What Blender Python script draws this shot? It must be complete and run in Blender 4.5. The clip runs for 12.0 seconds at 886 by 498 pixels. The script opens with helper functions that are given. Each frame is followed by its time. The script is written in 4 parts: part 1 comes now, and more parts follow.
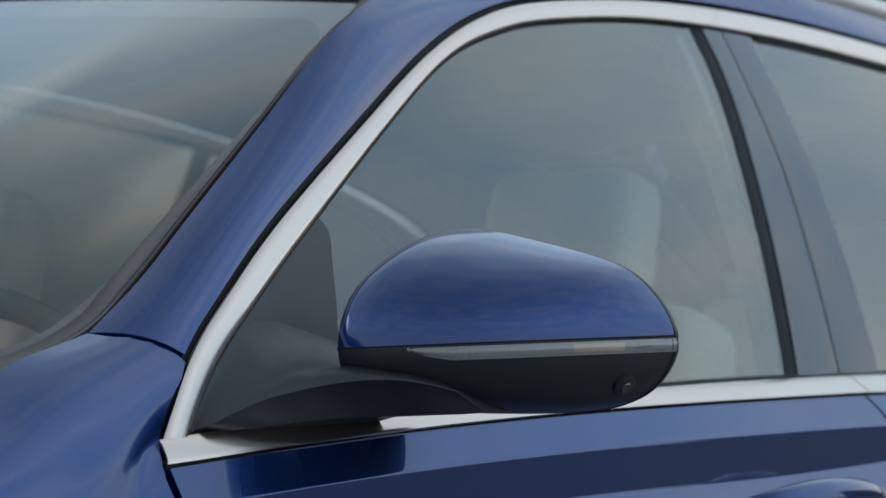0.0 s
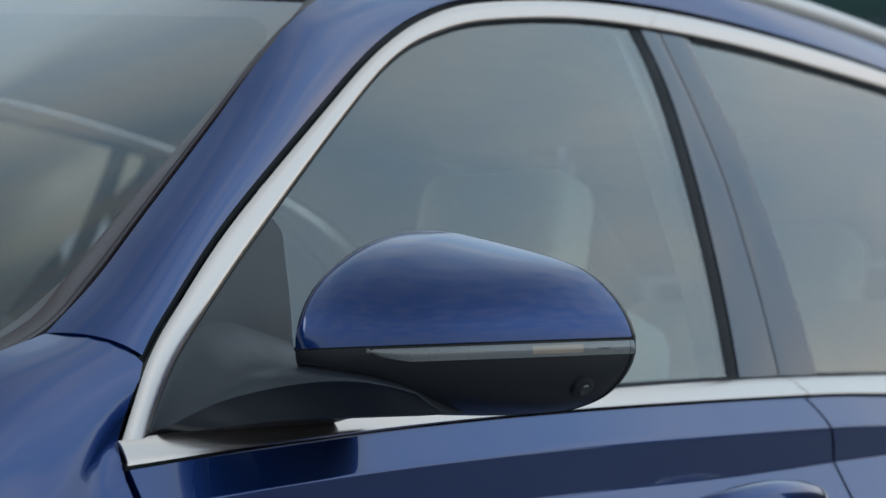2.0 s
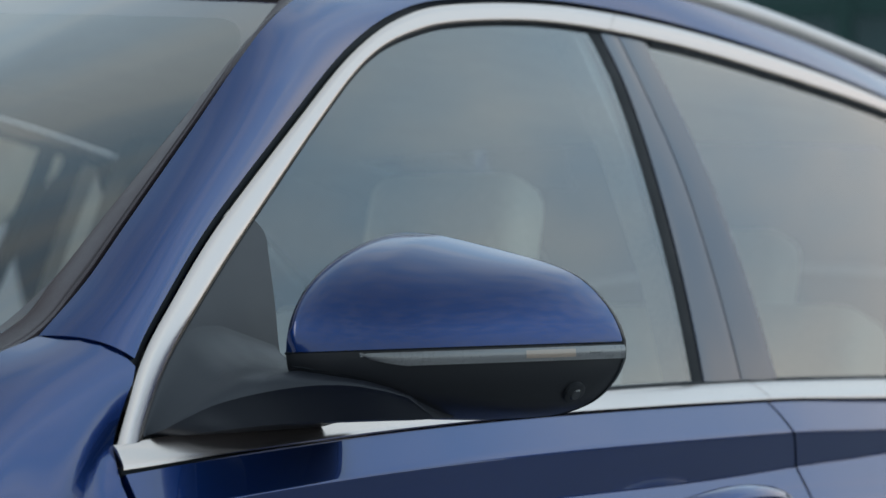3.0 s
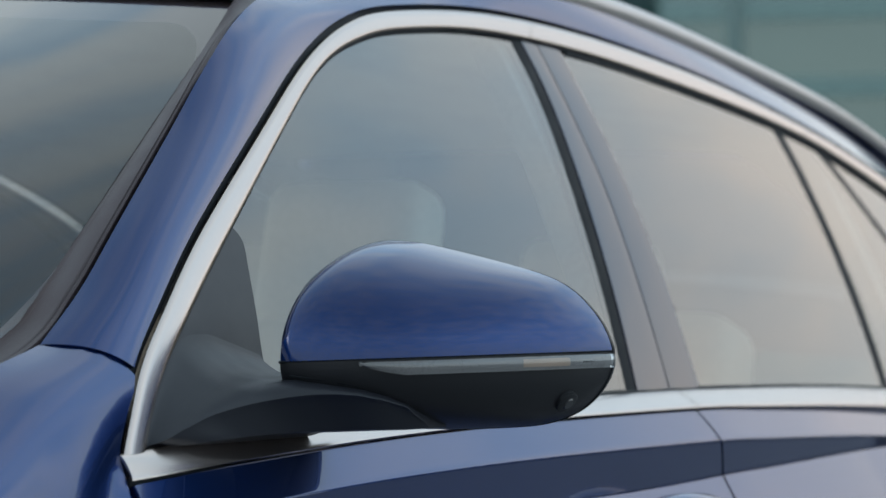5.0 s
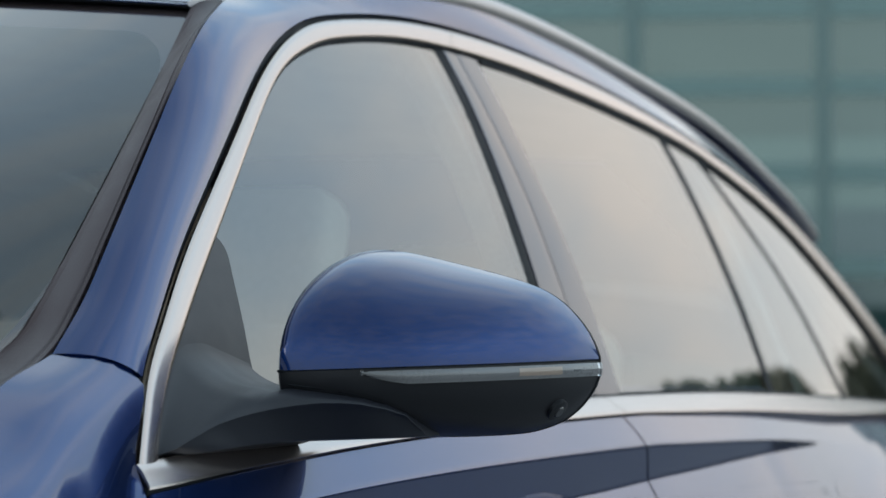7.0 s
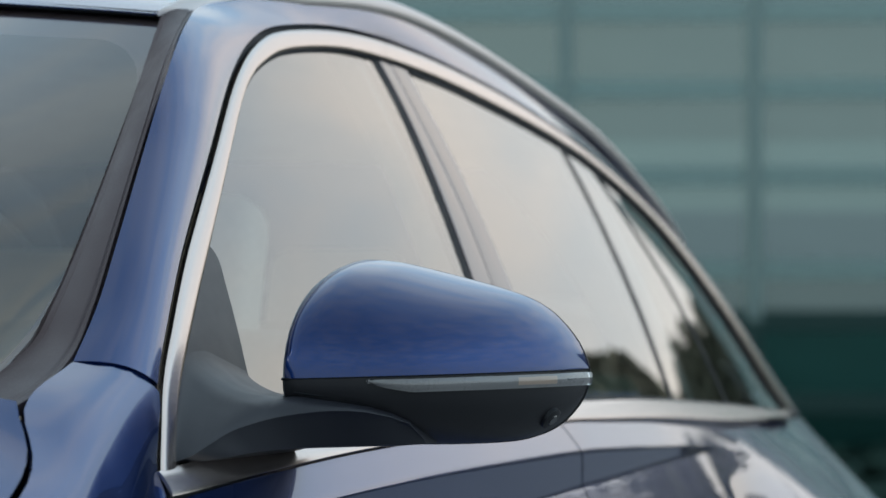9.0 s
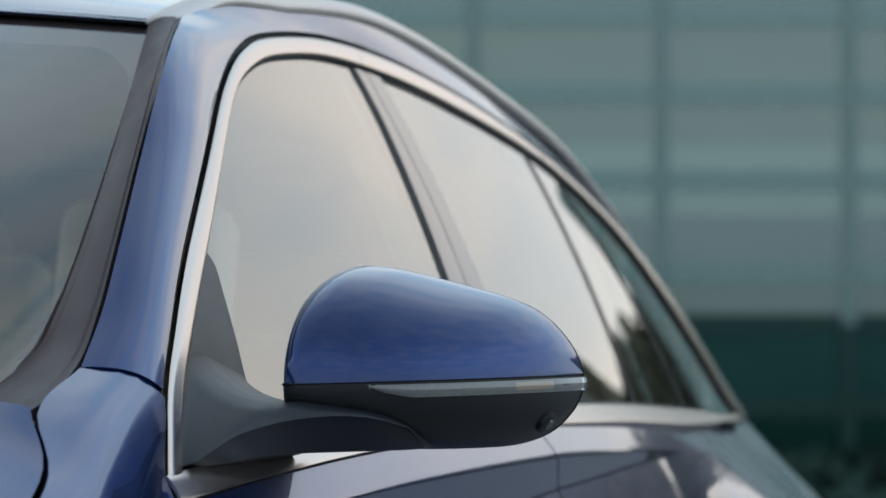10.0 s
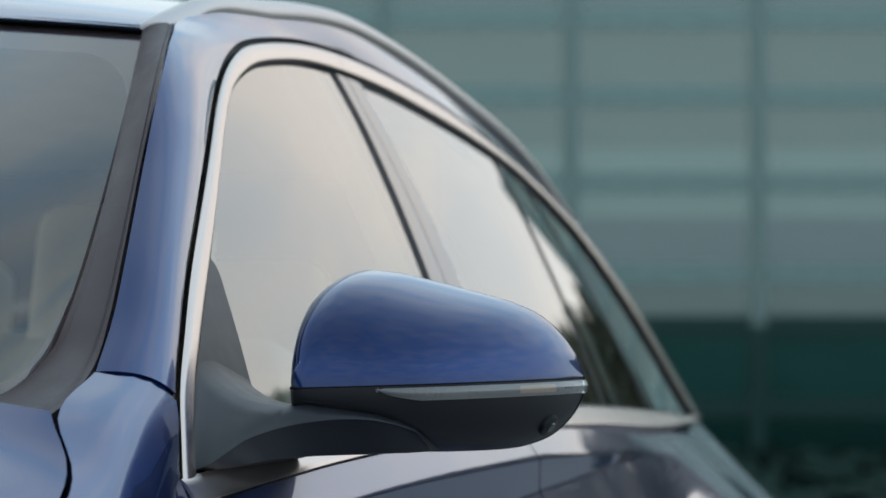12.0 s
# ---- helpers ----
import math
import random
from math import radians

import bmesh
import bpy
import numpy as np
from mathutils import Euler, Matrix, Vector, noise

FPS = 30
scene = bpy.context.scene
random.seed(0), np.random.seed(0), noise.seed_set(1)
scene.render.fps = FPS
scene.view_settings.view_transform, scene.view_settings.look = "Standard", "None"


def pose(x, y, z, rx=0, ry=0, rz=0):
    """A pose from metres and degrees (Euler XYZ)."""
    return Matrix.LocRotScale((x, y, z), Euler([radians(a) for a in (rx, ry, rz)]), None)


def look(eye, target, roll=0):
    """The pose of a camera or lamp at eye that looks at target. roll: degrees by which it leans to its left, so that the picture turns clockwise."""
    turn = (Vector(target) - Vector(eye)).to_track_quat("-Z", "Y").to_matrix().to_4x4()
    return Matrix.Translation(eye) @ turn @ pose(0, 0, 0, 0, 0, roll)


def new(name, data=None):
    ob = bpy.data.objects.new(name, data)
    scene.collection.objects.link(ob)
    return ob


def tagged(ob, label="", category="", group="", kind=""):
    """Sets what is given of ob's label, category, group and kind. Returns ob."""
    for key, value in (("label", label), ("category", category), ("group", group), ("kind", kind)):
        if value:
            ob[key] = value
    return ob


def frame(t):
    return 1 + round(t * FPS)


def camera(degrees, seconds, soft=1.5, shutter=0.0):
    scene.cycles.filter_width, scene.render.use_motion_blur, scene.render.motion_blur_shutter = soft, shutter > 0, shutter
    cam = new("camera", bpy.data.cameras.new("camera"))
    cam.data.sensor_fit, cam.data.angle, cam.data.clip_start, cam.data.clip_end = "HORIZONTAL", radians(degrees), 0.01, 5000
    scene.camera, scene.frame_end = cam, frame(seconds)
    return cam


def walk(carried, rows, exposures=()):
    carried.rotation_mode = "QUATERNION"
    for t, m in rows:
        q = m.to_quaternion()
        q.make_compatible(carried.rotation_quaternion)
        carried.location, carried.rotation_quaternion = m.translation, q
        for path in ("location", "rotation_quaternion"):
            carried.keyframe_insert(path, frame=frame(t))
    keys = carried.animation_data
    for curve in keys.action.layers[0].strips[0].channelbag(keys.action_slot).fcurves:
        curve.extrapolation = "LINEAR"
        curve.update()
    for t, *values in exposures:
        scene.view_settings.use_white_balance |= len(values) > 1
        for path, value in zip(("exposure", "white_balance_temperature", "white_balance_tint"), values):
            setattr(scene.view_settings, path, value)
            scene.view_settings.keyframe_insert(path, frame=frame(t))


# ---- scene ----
cam = camera(13.6, 12.0)
PATH = [
    (0, (-2.252, -2.896, 1.132), (-0.65, -1.698, 1.157), -0.9),
    (0.5, (-2.25, -2.902, 1.132), (-0.649, -1.704, 1.157), -0.7),
    (1, (-2.255, -2.895, 1.132), (-0.648, -1.705, 1.157), -0.7),
    (1.5, (-2.267, -2.866, 1.133), (-0.643, -1.697, 1.158), -0.7),
    (2, (-2.287, -2.823, 1.134), (-0.642, -1.685, 1.158), -0.7),
    (2.5, (-2.312, -2.77, 1.136), (-0.644, -1.666, 1.16), -0.6),
    (3, (-2.342, -2.708, 1.137), (-0.65, -1.642, 1.161), -0.5),
    (5, (-2.462, -2.46, 1.141), (-0.68, -1.552, 1.167), -0.4),
    (5.5, (-2.496, -2.403, 1.144), (-0.695, -1.533, 1.169), -0.4),
    (6, (-2.535, -2.342, 1.146), (-0.714, -1.514, 1.171), -0.4),
    (6.5, (-2.57, -2.288, 1.15), (-0.733, -1.499, 1.174), -0.3),
    (7, (-2.603, -2.227, 1.152), (-0.747, -1.481, 1.176), -0.3),
    (9, (-2.737, -2.011, 1.162), (-0.828, -1.415, 1.185), 0.1),
    (9.5, (-2.764, -1.97, 1.163), (-0.846, -1.402, 1.187), 0.0),
    (10, (-2.791, -1.934, 1.164), (-0.866, -1.393, 1.189), 0.1),
    (10.5, (-2.81, -1.903, 1.165), (-0.879, -1.383, 1.189), 0.1),
    (11, (-2.829, -1.881, 1.165), (-0.893, -1.377, 1.19), 0.1),
    (11.5, (-2.842, -1.864, 1.168), (-0.904, -1.372, 1.192), 0.0),
    (12, (-2.846, -1.852, 1.166), (-0.906, -1.365, 1.192), 0.0),
]
walk(cam, [(t, look(eye, target, roll)) for t, eye, target, roll in PATH])

# ---- camera settings, world and light ----
cam.data.dof.use_dof = True
cam.data.dof.focus_distance = 3.15
cam.data.dof.aperture_fstop = 8.5

scene.view_settings.exposure = 0.9
world = bpy.data.worlds.new("evening_sky")
scene.world = world
world.use_nodes = True


def sky_nodes(w):
    """Nishita sky, pale haze low down and soft thin clouds."""
    nt = w.node_tree
    nt.nodes.clear()
    add, link = nt.nodes.new, nt.links.new
    out, bg = add("ShaderNodeOutputWorld"), add("ShaderNodeBackground")
    sky = add("ShaderNodeTexSky")
    sky.sky_type, sky.sun_disc = "NISHITA", False
    sky.sun_elevation, sky.sun_rotation = radians(SUN_HIGH), radians(SUN_TURN)
    sky.air_density, sky.dust_density, sky.ozone_density = 1.0, 1.2, 2.0
    tc, mp, sep = add("ShaderNodeTexCoord"), add("ShaderNodeMapping"), add("ShaderNodeSeparateXYZ")
    link(tc.outputs["Generated"], mp.inputs["Vector"])
    link(tc.outputs["Generated"], sep.inputs["Vector"])
    mp.inputs["Scale"].default_value = (1.0, 1.0, 1.8)
    mp.inputs["Rotation"].default_value = (0.0, 0.12, 0.5)

    def noise_ramp(scale, detail, low, high, a, b):
        n, r = add("ShaderNodeTexNoise"), add("ShaderNodeValToRGB")
        n.inputs["Scale"].default_value, n.inputs["Detail"].default_value, n.inputs["Roughness"].default_value = scale, detail, 0.45
        r.color_ramp.elements[0].position, r.color_ramp.elements[1].position = low, high
        r.color_ramp.elements[0].color, r.color_ramp.elements[1].color = (*a, 1), (*b, 1)
        link(mp.outputs["Vector"], n.inputs["Vector"])
        link(n.outputs["Fac"], r.inputs["Fac"])
        return r.outputs["Color"]

    def mixed(factor, a, b):
        m = add("ShaderNodeMix")
        m.data_type = "RGBA"
        link(factor, m.inputs["Factor"])
        link(a, m.inputs[6])
        link(b, m.inputs[7])
        return m.outputs[2]

    cover = noise_ramp(3.0, 5, 0.38, 0.62, (0.84, 0.84, 0.84), (0.985, 0.985, 0.985))
    cloud = noise_ramp(6.5, 5.0, 0.36, 0.64, CLOUD_DIM, CLOUD_LIT)
    haze = add("ShaderNodeRGB")
    haze.outputs[0].default_value = (*HAZE, 1)
    low = add("ShaderNodeMapRange")
    low.interpolation_type = "SMOOTHSTEP"
    low.inputs["From Min"].default_value, low.inputs["From Max"].default_value = 0.06, 0.46
    low.inputs["To Min"].default_value, low.inputs["To Max"].default_value = 0.50, 0.0
    link(sep.outputs["Z"], low.inputs["Value"])
    # Haze and cloud brighten towards a set direction, apart from the sun's.
    facing, glow = add("ShaderNodeVectorMath"), add("ShaderNodeMapRange")
    facing.operation = "DOT_PRODUCT"
    facing.inputs[1].default_value = (0.735, -0.617, 0.28)
    glow.interpolation_type = "SMOOTHSTEP"
    glow.inputs["From Min"].default_value, glow.inputs["From Max"].default_value = -0.4, 1.0
    glow.inputs["To Min"].default_value, glow.inputs["To Max"].default_value = GLOW
    link(tc.outputs["Generated"], facing.inputs[0])
    link(facing.outputs["Value"], glow.inputs["Value"])

    high, both = add("ShaderNodeMapRange"), add("ShaderNodeMath")
    high.inputs["From Min"].default_value, high.inputs["From Max"].default_value = 0.52, 1.0
    high.inputs["To Min"].default_value, high.inputs["To Max"].default_value = 1.0, 0.52
    both.operation = "MULTIPLY"
    link(sep.outputs["Z"], high.inputs["Value"])
    link(high.outputs[0], both.inputs[0])
    link(glow.outputs[0], both.inputs[1])

    # The low sky is cream over the building and cooler round the yard.
    along, warm, tone = add("ShaderNodeVectorMath"), add("ShaderNodeMapRange"), add("ShaderNodeMix")
    along.operation, tone.data_type, warm.interpolation_type = "DOT_PRODUCT", "RGBA", "SMOOTHSTEP"
    along.inputs[1].default_value = (0.985, -0.12, 0.12)
    warm.inputs["From Min"].default_value, warm.inputs["From Max"].default_value = 0.925, 0.992
    link(tc.outputs["Generated"], along.inputs[0])
    link(along.outputs["Value"], warm.inputs["Value"])
    link(warm.outputs[0], tone.inputs["Factor"])
    tone.inputs[6].default_value, tone.inputs[7].default_value = (*TONE_COOL, 1), (*TONE_WARM, 1)

    def lit(color):
        m, n = add("ShaderNodeVectorMath"), add("ShaderNodeVectorMath")
        m.operation, n.operation = "SCALE", "MULTIPLY"
        link(color, m.inputs[0])
        link(both.outputs[0], m.inputs["Scale"])
        link(m.outputs[0], n.inputs[0])
        link(tone.outputs[2], n.inputs[1])
        return n.outputs[0]

    link(mixed(low.outputs[0], mixed(cover, sky.outputs["Color"], lit(cloud)), lit(haze.outputs[0])), bg.inputs["Color"])
    bg.inputs["Strength"].default_value = 0.13
    link(bg.outputs["Background"], out.inputs["Surface"])


SUN_TURN, SUN_HIGH = 340.0, 10.0
GLOW = (0.62, 1.02)
TONE_COOL, TONE_WARM = (0.87, 0.99, 1.05), (1.09, 1.0, 0.925)
CLOUD_DIM, CLOUD_LIT, HAZE = (3.4, 4.3, 5.1), (5.3, 5.4, 5.4), (4.9, 4.85, 4.65)
sky_nodes(world)
sun = new("sun", bpy.data.lights.new("sun", "SUN"))
sun.data.energy, sun.data.angle, sun.data.color = 0.5, radians(40), (1.0, 0.95, 0.88)
sun.matrix_world = look((-10.3, 28.2, 5.5), (0, 0, 0))


# ---- materials ----
def material(name, color, rough=0.5, metal=0.0, coat=0.0, grain=0.0, grain_size=40.0, bump=0.0, spec=0.5, shade=0.0, coat_rough=0.02):
    """A principled surface whose colour and roughness vary at two scales."""
    m = bpy.data.materials.new(name)
    m.use_nodes = True
    nt = m.node_tree
    b = nt.nodes["Principled BSDF"]
    b.inputs["Base Color"].default_value = (*color, 1)
    b.inputs["Roughness"].default_value, b.inputs["Metallic"].default_value = rough, metal
    b.inputs["Coat Weight"].default_value, b.inputs["Coat Roughness"].default_value = coat, coat_rough
    b.inputs["Specular IOR Level"].default_value = spec
    if grain or bump or shade:
        tc = nt.nodes.new("ShaderNodeTexCoord")
        fine, wide = nt.nodes.new("ShaderNodeTexNoise"), nt.nodes.new("ShaderNodeTexNoise")
        fine.inputs["Scale"].default_value, wide.inputs["Scale"].default_value = grain_size, grain_size / 18
        fine.inputs["Detail"].default_value = wide.inputs["Detail"].default_value = 3
        nt.links.new(tc.outputs["Object"], fine.inputs["Vector"])
        nt.links.new(tc.outputs["Object"], wide.inputs["Vector"])
        both = nt.nodes.new("ShaderNodeMath")
        both.operation = "ADD"
        nt.links.new(fine.outputs["Fac"], both.inputs[0])
        nt.links.new(wide.outputs["Fac"], both.inputs[1])
        if shade:
            mr = nt.nodes.new("ShaderNodeMapRange")
            mr.inputs["From Min"].default_value, mr.inputs["From Max"].default_value = 0.6, 1.4
            mr.inputs["To Min"].default_value, mr.inputs["To Max"].default_value = 1 - shade, 1 + shade
            mul = nt.nodes.new("ShaderNodeVectorMath")
            mul.operation = "SCALE"
            mul.inputs[0].default_value = color
            nt.links.new(both.outputs[0], mr.inputs["Value"])
            nt.links.new(mr.outputs[0], mul.inputs["Scale"])
            nt.links.new(mul.outputs[0], b.inputs["Base Color"])
        if grain:
            mr2 = nt.nodes.new("ShaderNodeMapRange")
            mr2.inputs["From Min"].default_value, mr2.inputs["From Max"].default_value = 0.6, 1.4
            mr2.inputs["To Min"].default_value, mr2.inputs["To Max"].default_value = max(0.0, rough - grain), min(1.0, rough + grain)
            nt.links.new(both.outputs[0], mr2.inputs["Value"])
            nt.links.new(mr2.outputs[0], b.inputs["Roughness"])
        if bump:
            bp = nt.nodes.new("ShaderNodeBump")
            bp.inputs["Strength"].default_value, bp.inputs["Distance"].default_value = bump, 0.001
            nt.links.new(fine.outputs["Fac"], bp.inputs["Height"])
            nt.links.new(bp.outputs["Normal"], b.inputs["Normal"])
    return m


def glass_material(name, tint, ior=1.5, gloss=1.0):
    """Thin tinted pane: clear straight through, mirror-like by the Fresnel law of its two faces."""
    m = bpy.data.materials.new(name)
    m.use_nodes = True
    nt = m.node_tree
    nt.nodes.clear()
    out = nt.nodes.new("ShaderNodeOutputMaterial")
    clear, shine, mix = nt.nodes.new("ShaderNodeBsdfTransparent"), nt.nodes.new("ShaderNodeBsdfGlossy"), nt.nodes.new("ShaderNodeMixShader")
    clear.inputs["Color"].default_value = (*tint, 1)
    shine.inputs["Roughness"].default_value = 0.0
    shine.inputs["Color"].default_value = (gloss, gloss, gloss, 1)
    fr = nt.nodes.new("ShaderNodeFresnel")
    fr.inputs["IOR"].default_value = ior
    twice, plus, both = (nt.nodes.new("ShaderNodeMath") for _ in range(3))
    twice.operation, plus.operation, both.operation = "MULTIPLY", "ADD", "DIVIDE"
    twice.inputs[1].default_value = 2.0
    plus.inputs[1].default_value = 1.0
    nt.links.new(fr.outputs["Fac"], twice.inputs[0])
    nt.links.new(fr.outputs["Fac"], plus.inputs[0])
    nt.links.new(twice.outputs[0], both.inputs[0])
    nt.links.new(plus.outputs[0], both.inputs[1])
    nt.links.new(both.outputs[0], mix.inputs["Fac"])
    nt.links.new(clear.outputs[0], mix.inputs[1])
    nt.links.new(shine.outputs[0], mix.inputs[2])
    nt.links.new(mix.outputs[0], out.inputs["Surface"])
    return m


def paint_material():
    """Deep blue metallic paint: fine flake under a clear coat."""
    m = material("blue_metallic_paint", (0.0046, 0.033, 0.16), 0.25, 0.8, 1.0, coat_rough=0.012, spec=0.0)
    nt = m.node_tree
    b = nt.nodes["Principled BSDF"]
    b.inputs["Coat IOR"].default_value = 1.57
    tc, vor, ramp = nt.nodes.new("ShaderNodeTexCoord"), nt.nodes.new("ShaderNodeTexVoronoi"), nt.nodes.new("ShaderNodeValToRGB")
    vor.inputs["Scale"].default_value = 2600
    ramp.color_ramp.elements[0].color, ramp.color_ramp.elements[1].color = (0.0031, 0.0245, 0.126, 1), (0.0053, 0.035, 0.167, 1)
    nt.links.new(tc.outputs["Object"], vor.inputs["Vector"])
    nt.links.new(vor.outputs["Color"], ramp.inputs["Fac"])
    nt.links.new(ramp.outputs["Color"], b.inputs["Base Color"])
    return m


PAINT = paint_material()
CHROME = material("satin_chrome", (0.636, 0.546, 0.503), 0.23, 1.0, grain=0.015, grain_size=60)
RAIL = material("satin_aluminium", (0.56, 0.525, 0.52), 0.36, 1.0, grain=0.02, grain_size=60)
RUBBER = material("black_rubber", (0.010, 0.012, 0.015), 0.62, spec=0.22, grain=0.08, grain_size=400, bump=0.1)
PLASTIC = material("grained_black_plastic", (0.021, 0.023, 0.031), 0.44, grain=0.04, grain_size=900, bump=0.12)
HOUSING = material("smooth_black_plastic", (0.014, 0.0145, 0.017), 0.38, grain=0.05, grain_size=900, bump=0.12)
PIANO = material("gloss_black_cladding", (0.020, 0.024, 0.055), 0.06, coat=0.38, coat_rough=0.015)
MOULD = material("warm_grey_moulding", (0.070, 0.054, 0.059), 0.42, grain=0.08, grain_size=500, bump=0.1, spec=0.25)
FRIT = material("black_glass_frit", (0.17, 0.135, 0.145), 0.5, spec=0.2)
GLASS = glass_material("tinted_side_glass", (0.76, 0.84, 0.82), 1.52)
PRIVACY_GLASS = glass_material("dark_privacy_glass", (0.16, 0.18, 0.18), 1.45, 0.35)
SCREEN_GLASS = glass_material("windscreen_glass", (0.93, 0.97, 0.95), 1.52)
LEATHER = material("cream_leather", (0.54, 0.50, 0.43), 0.55, grain=0.08, grain_size=120, bump=0.3, shade=0.08)
LINING = material("grey_cloth_lining", (0.30, 0.30, 0.30), 0.9, shade=0.15, grain_size=200, bump=0.2)
DASH = material("dark_dashboard_vinyl", (0.022, 0.022, 0.022), 0.6, grain=0.1, grain_size=200, bump=0.3)
MIRROR = material("mirror_silver", (0.85, 0.86, 0.87), 0.01, 1.0)
LAMP_LENS = glass_material("clear_lamp_lens", (0.80, 0.81, 0.82), 1.55)
LAMP_BACK = material("lamp_reflector", (0.37, 0.36, 0.355), 0.30, 0.0, grain=0.1, grain_size=300)
AMBER = material("amber_reflector", (0.72, 0.55, 0.43), 0.35, grain=0.1, grain_size=300)
LENS_DARK = material("camera_lens_glass", (0.008, 0.008, 0.01), 0.05, coat=1.0)
PAVING = material("pale_concrete_paving", (0.24, 0.233, 0.236), 0.85, spec=0.3, grain=0.08, grain_size=30, shade=0.2, bump=0.5)
FACADE_GLASS = material("teal_coated_glass", (0.233, 0.294, 0.281), 0.10, 0.8, shade=0.05, grain_size=2)
FACADE_BLUE = material("blue_coated_glass", (0.214, 0.275, 0.279), 0.10, 0.8, shade=0.05, grain_size=2)
# Lower panes: dark reflection of trees and ground put into the glass colour.
FACADE_DARK = material("dark_reflection_glass", (0.016, 0.080, 0.070), 0.12, 0.7, shade=0.2, grain_size=2)
FACADE_DEEP = material("deep_grey_teal_glass", (0.035, 0.060, 0.066), 0.12, 0.7, shade=0.2, grain_size=2)
FACADE_PALE = material("pale_teal_glass", (0.287, 0.377, 0.358), 0.14, 0.8, shade=0.05, grain_size=2)
FACADE_FRAME = material("teal_grey_frame", (0.211, 0.300, 0.289), 0.35, 0.5, grain=0.1, shade=0.1)
# Darker copy of the frame, with the lower zone's dark reflection in its colour.
FRAME_DARKENED = material("darkened_frame", (0.018, 0.056, 0.052), 0.35, 0.5, grain=0.1, shade=0.1)
SPANDREL = material("dark_teal_spandrel", (0.225, 0.334, 0.325), 0.25, 0.6, grain=0.1, shade=0.12)
LOUVRE = material("pale_teal_louvre", (0.82, 0.92, 0.87), 0.45, 0.0, grain=0.1, shade=0.08)
LEAF = material("leaf_green", (0.12, 0.125, 0.080), 0.7, shade=0.4, grain_size=8)
COVER_LEAF = material("dark_cover_leaf", (0.012, 0.036, 0.029), 0.85, spec=0.2, shade=0.4, grain_size=8)
TREELINE_LEAF = material("pale_olive_leaf", (0.25, 0.24, 0.175), 0.7, shade=0.3, grain_size=8)
BARK = material("bark", (0.09, 0.065, 0.045), 0.9, shade=0.3, grain_size=12, bump=0.6)
TYRE = material("tyre_rubber", (0.015, 0.015, 0.016), 0.8, grain=0.1, grain_size=100, bump=0.3)
ALLOY = material("alloy_rim", (0.5, 0.5, 0.5), 0.3, 1.0, grain=0.05)


# ---- mesh helpers ----
def curve_through(points, count):
    """Centripetal-like Catmull-Rom through the points, sampled evenly by chord length."""
    P = [np.array(p, float) for p in points]
    P = [2 * P[0] - P[1], *P, 2 * P[-1] - P[-2]]
    dense = []
    for a, b, c, d in zip(P, P[1:], P[2:], P[3:]):
        for k in range(24):
            u = k / 24
            dense.append(0.5 * (2 * b + (c - a) * u + (2 * a - 5 * b + 4 * c - d) * u * u + (3 * b - 3 * c + d - a) * u**3))
    dense.append(P[-2])
    dense = np.array(dense)
    run = np.r_[0, np.cumsum(np.linalg.norm(np.diff(dense, axis=0), axis=1))]
    return np.stack([np.interp(np.linspace(0, run[-1], count), run, dense[:, n]) for n in range(dense.shape[1])], 1)


NARROW = 0.20


def part(name, bm, mat, parent, label="", smooth=True):
    """Links a bmesh as one mesh object under a thing or a part."""
    me = bpy.data.meshes.new(name)
    root = parent
    while root and root.parent:
        root = root.parent
    if root and root.name == "car":
        # The body is a little narrower than twice its near half.
        for v in bm.verts:
            k = min(1.0, max(0.0, (v.co.y + 0.55) / 1.2))
            v.co.y -= NARROW * k * k * (3 - 2 * k)
    bm.normal_update()
    bm.to_mesh(me)
    bm.free()
    me.materials.append(mat)
    if smooth:
        me.polygons.foreach_set("use_smooth", [True] * len(me.polygons))
        me.set_sharp_from_angle(angle=radians(38))
    ob = new(name, me)
    ob.parent = parent
    if label:
        tagged(ob, label)
    return ob


def sheet(rows, thick=0.0, away=(0, -1, 0), close=False):
    """A bmesh from a grid of points; thick: depth behind the shown face; away: the side that is shown."""
    G = np.array(rows, float)
    n, m = G.shape[:2]
    du = np.gradient(G, axis=0)
    dv = np.gradient(G, axis=1)
    N = np.cross(du, dv)
    N /= np.maximum(np.linalg.norm(N, axis=2, keepdims=True), 1e-9)
    flip = (N * np.array(away)).sum() < 0
    if flip:
        N = -N
    bm = bmesh.new()
    front = [[bm.verts.new(p) for p in row] for row in G]
    mm = m if close else m - 1

    def quad(a, b, c, d):
        vs = []
        for v in (a, b, c, d):
            if v not in vs:
                vs.append(v)
        if len(vs) > 2:
            bm.faces.new(vs[::-1] if flip else vs)

    for i in range(n - 1):
        for j in range(mm):
            k = (j + 1) % m
            quad(front[i][j], front[i + 1][j], front[i + 1][k], front[i][k])
    if thick:
        back = [[bm.verts.new(p) for p in row] for row in G - thick * N]
        for i in range(n - 1):
            for j in range(mm):
                k = (j + 1) % m
                quad(back[i][k], back[i + 1][k], back[i + 1][j], back[i][j])
        for i in range(n - 1):
            if not close:
                quad(back[i][0], back[i + 1][0], front[i + 1][0], front[i][0])
                quad(front[i][-1], front[i + 1][-1], back[i + 1][-1], back[i][-1])
        for j in range(mm):
            k = (j + 1) % m
            quad(front[0][j], front[0][k], back[0][k], back[0][j])
            quad(back[-1][j], back[-1][k], front[-1][k], front[-1][j])
    bmesh.ops.remove_doubles(bm, verts=bm.verts, dist=1e-6)
    return bm


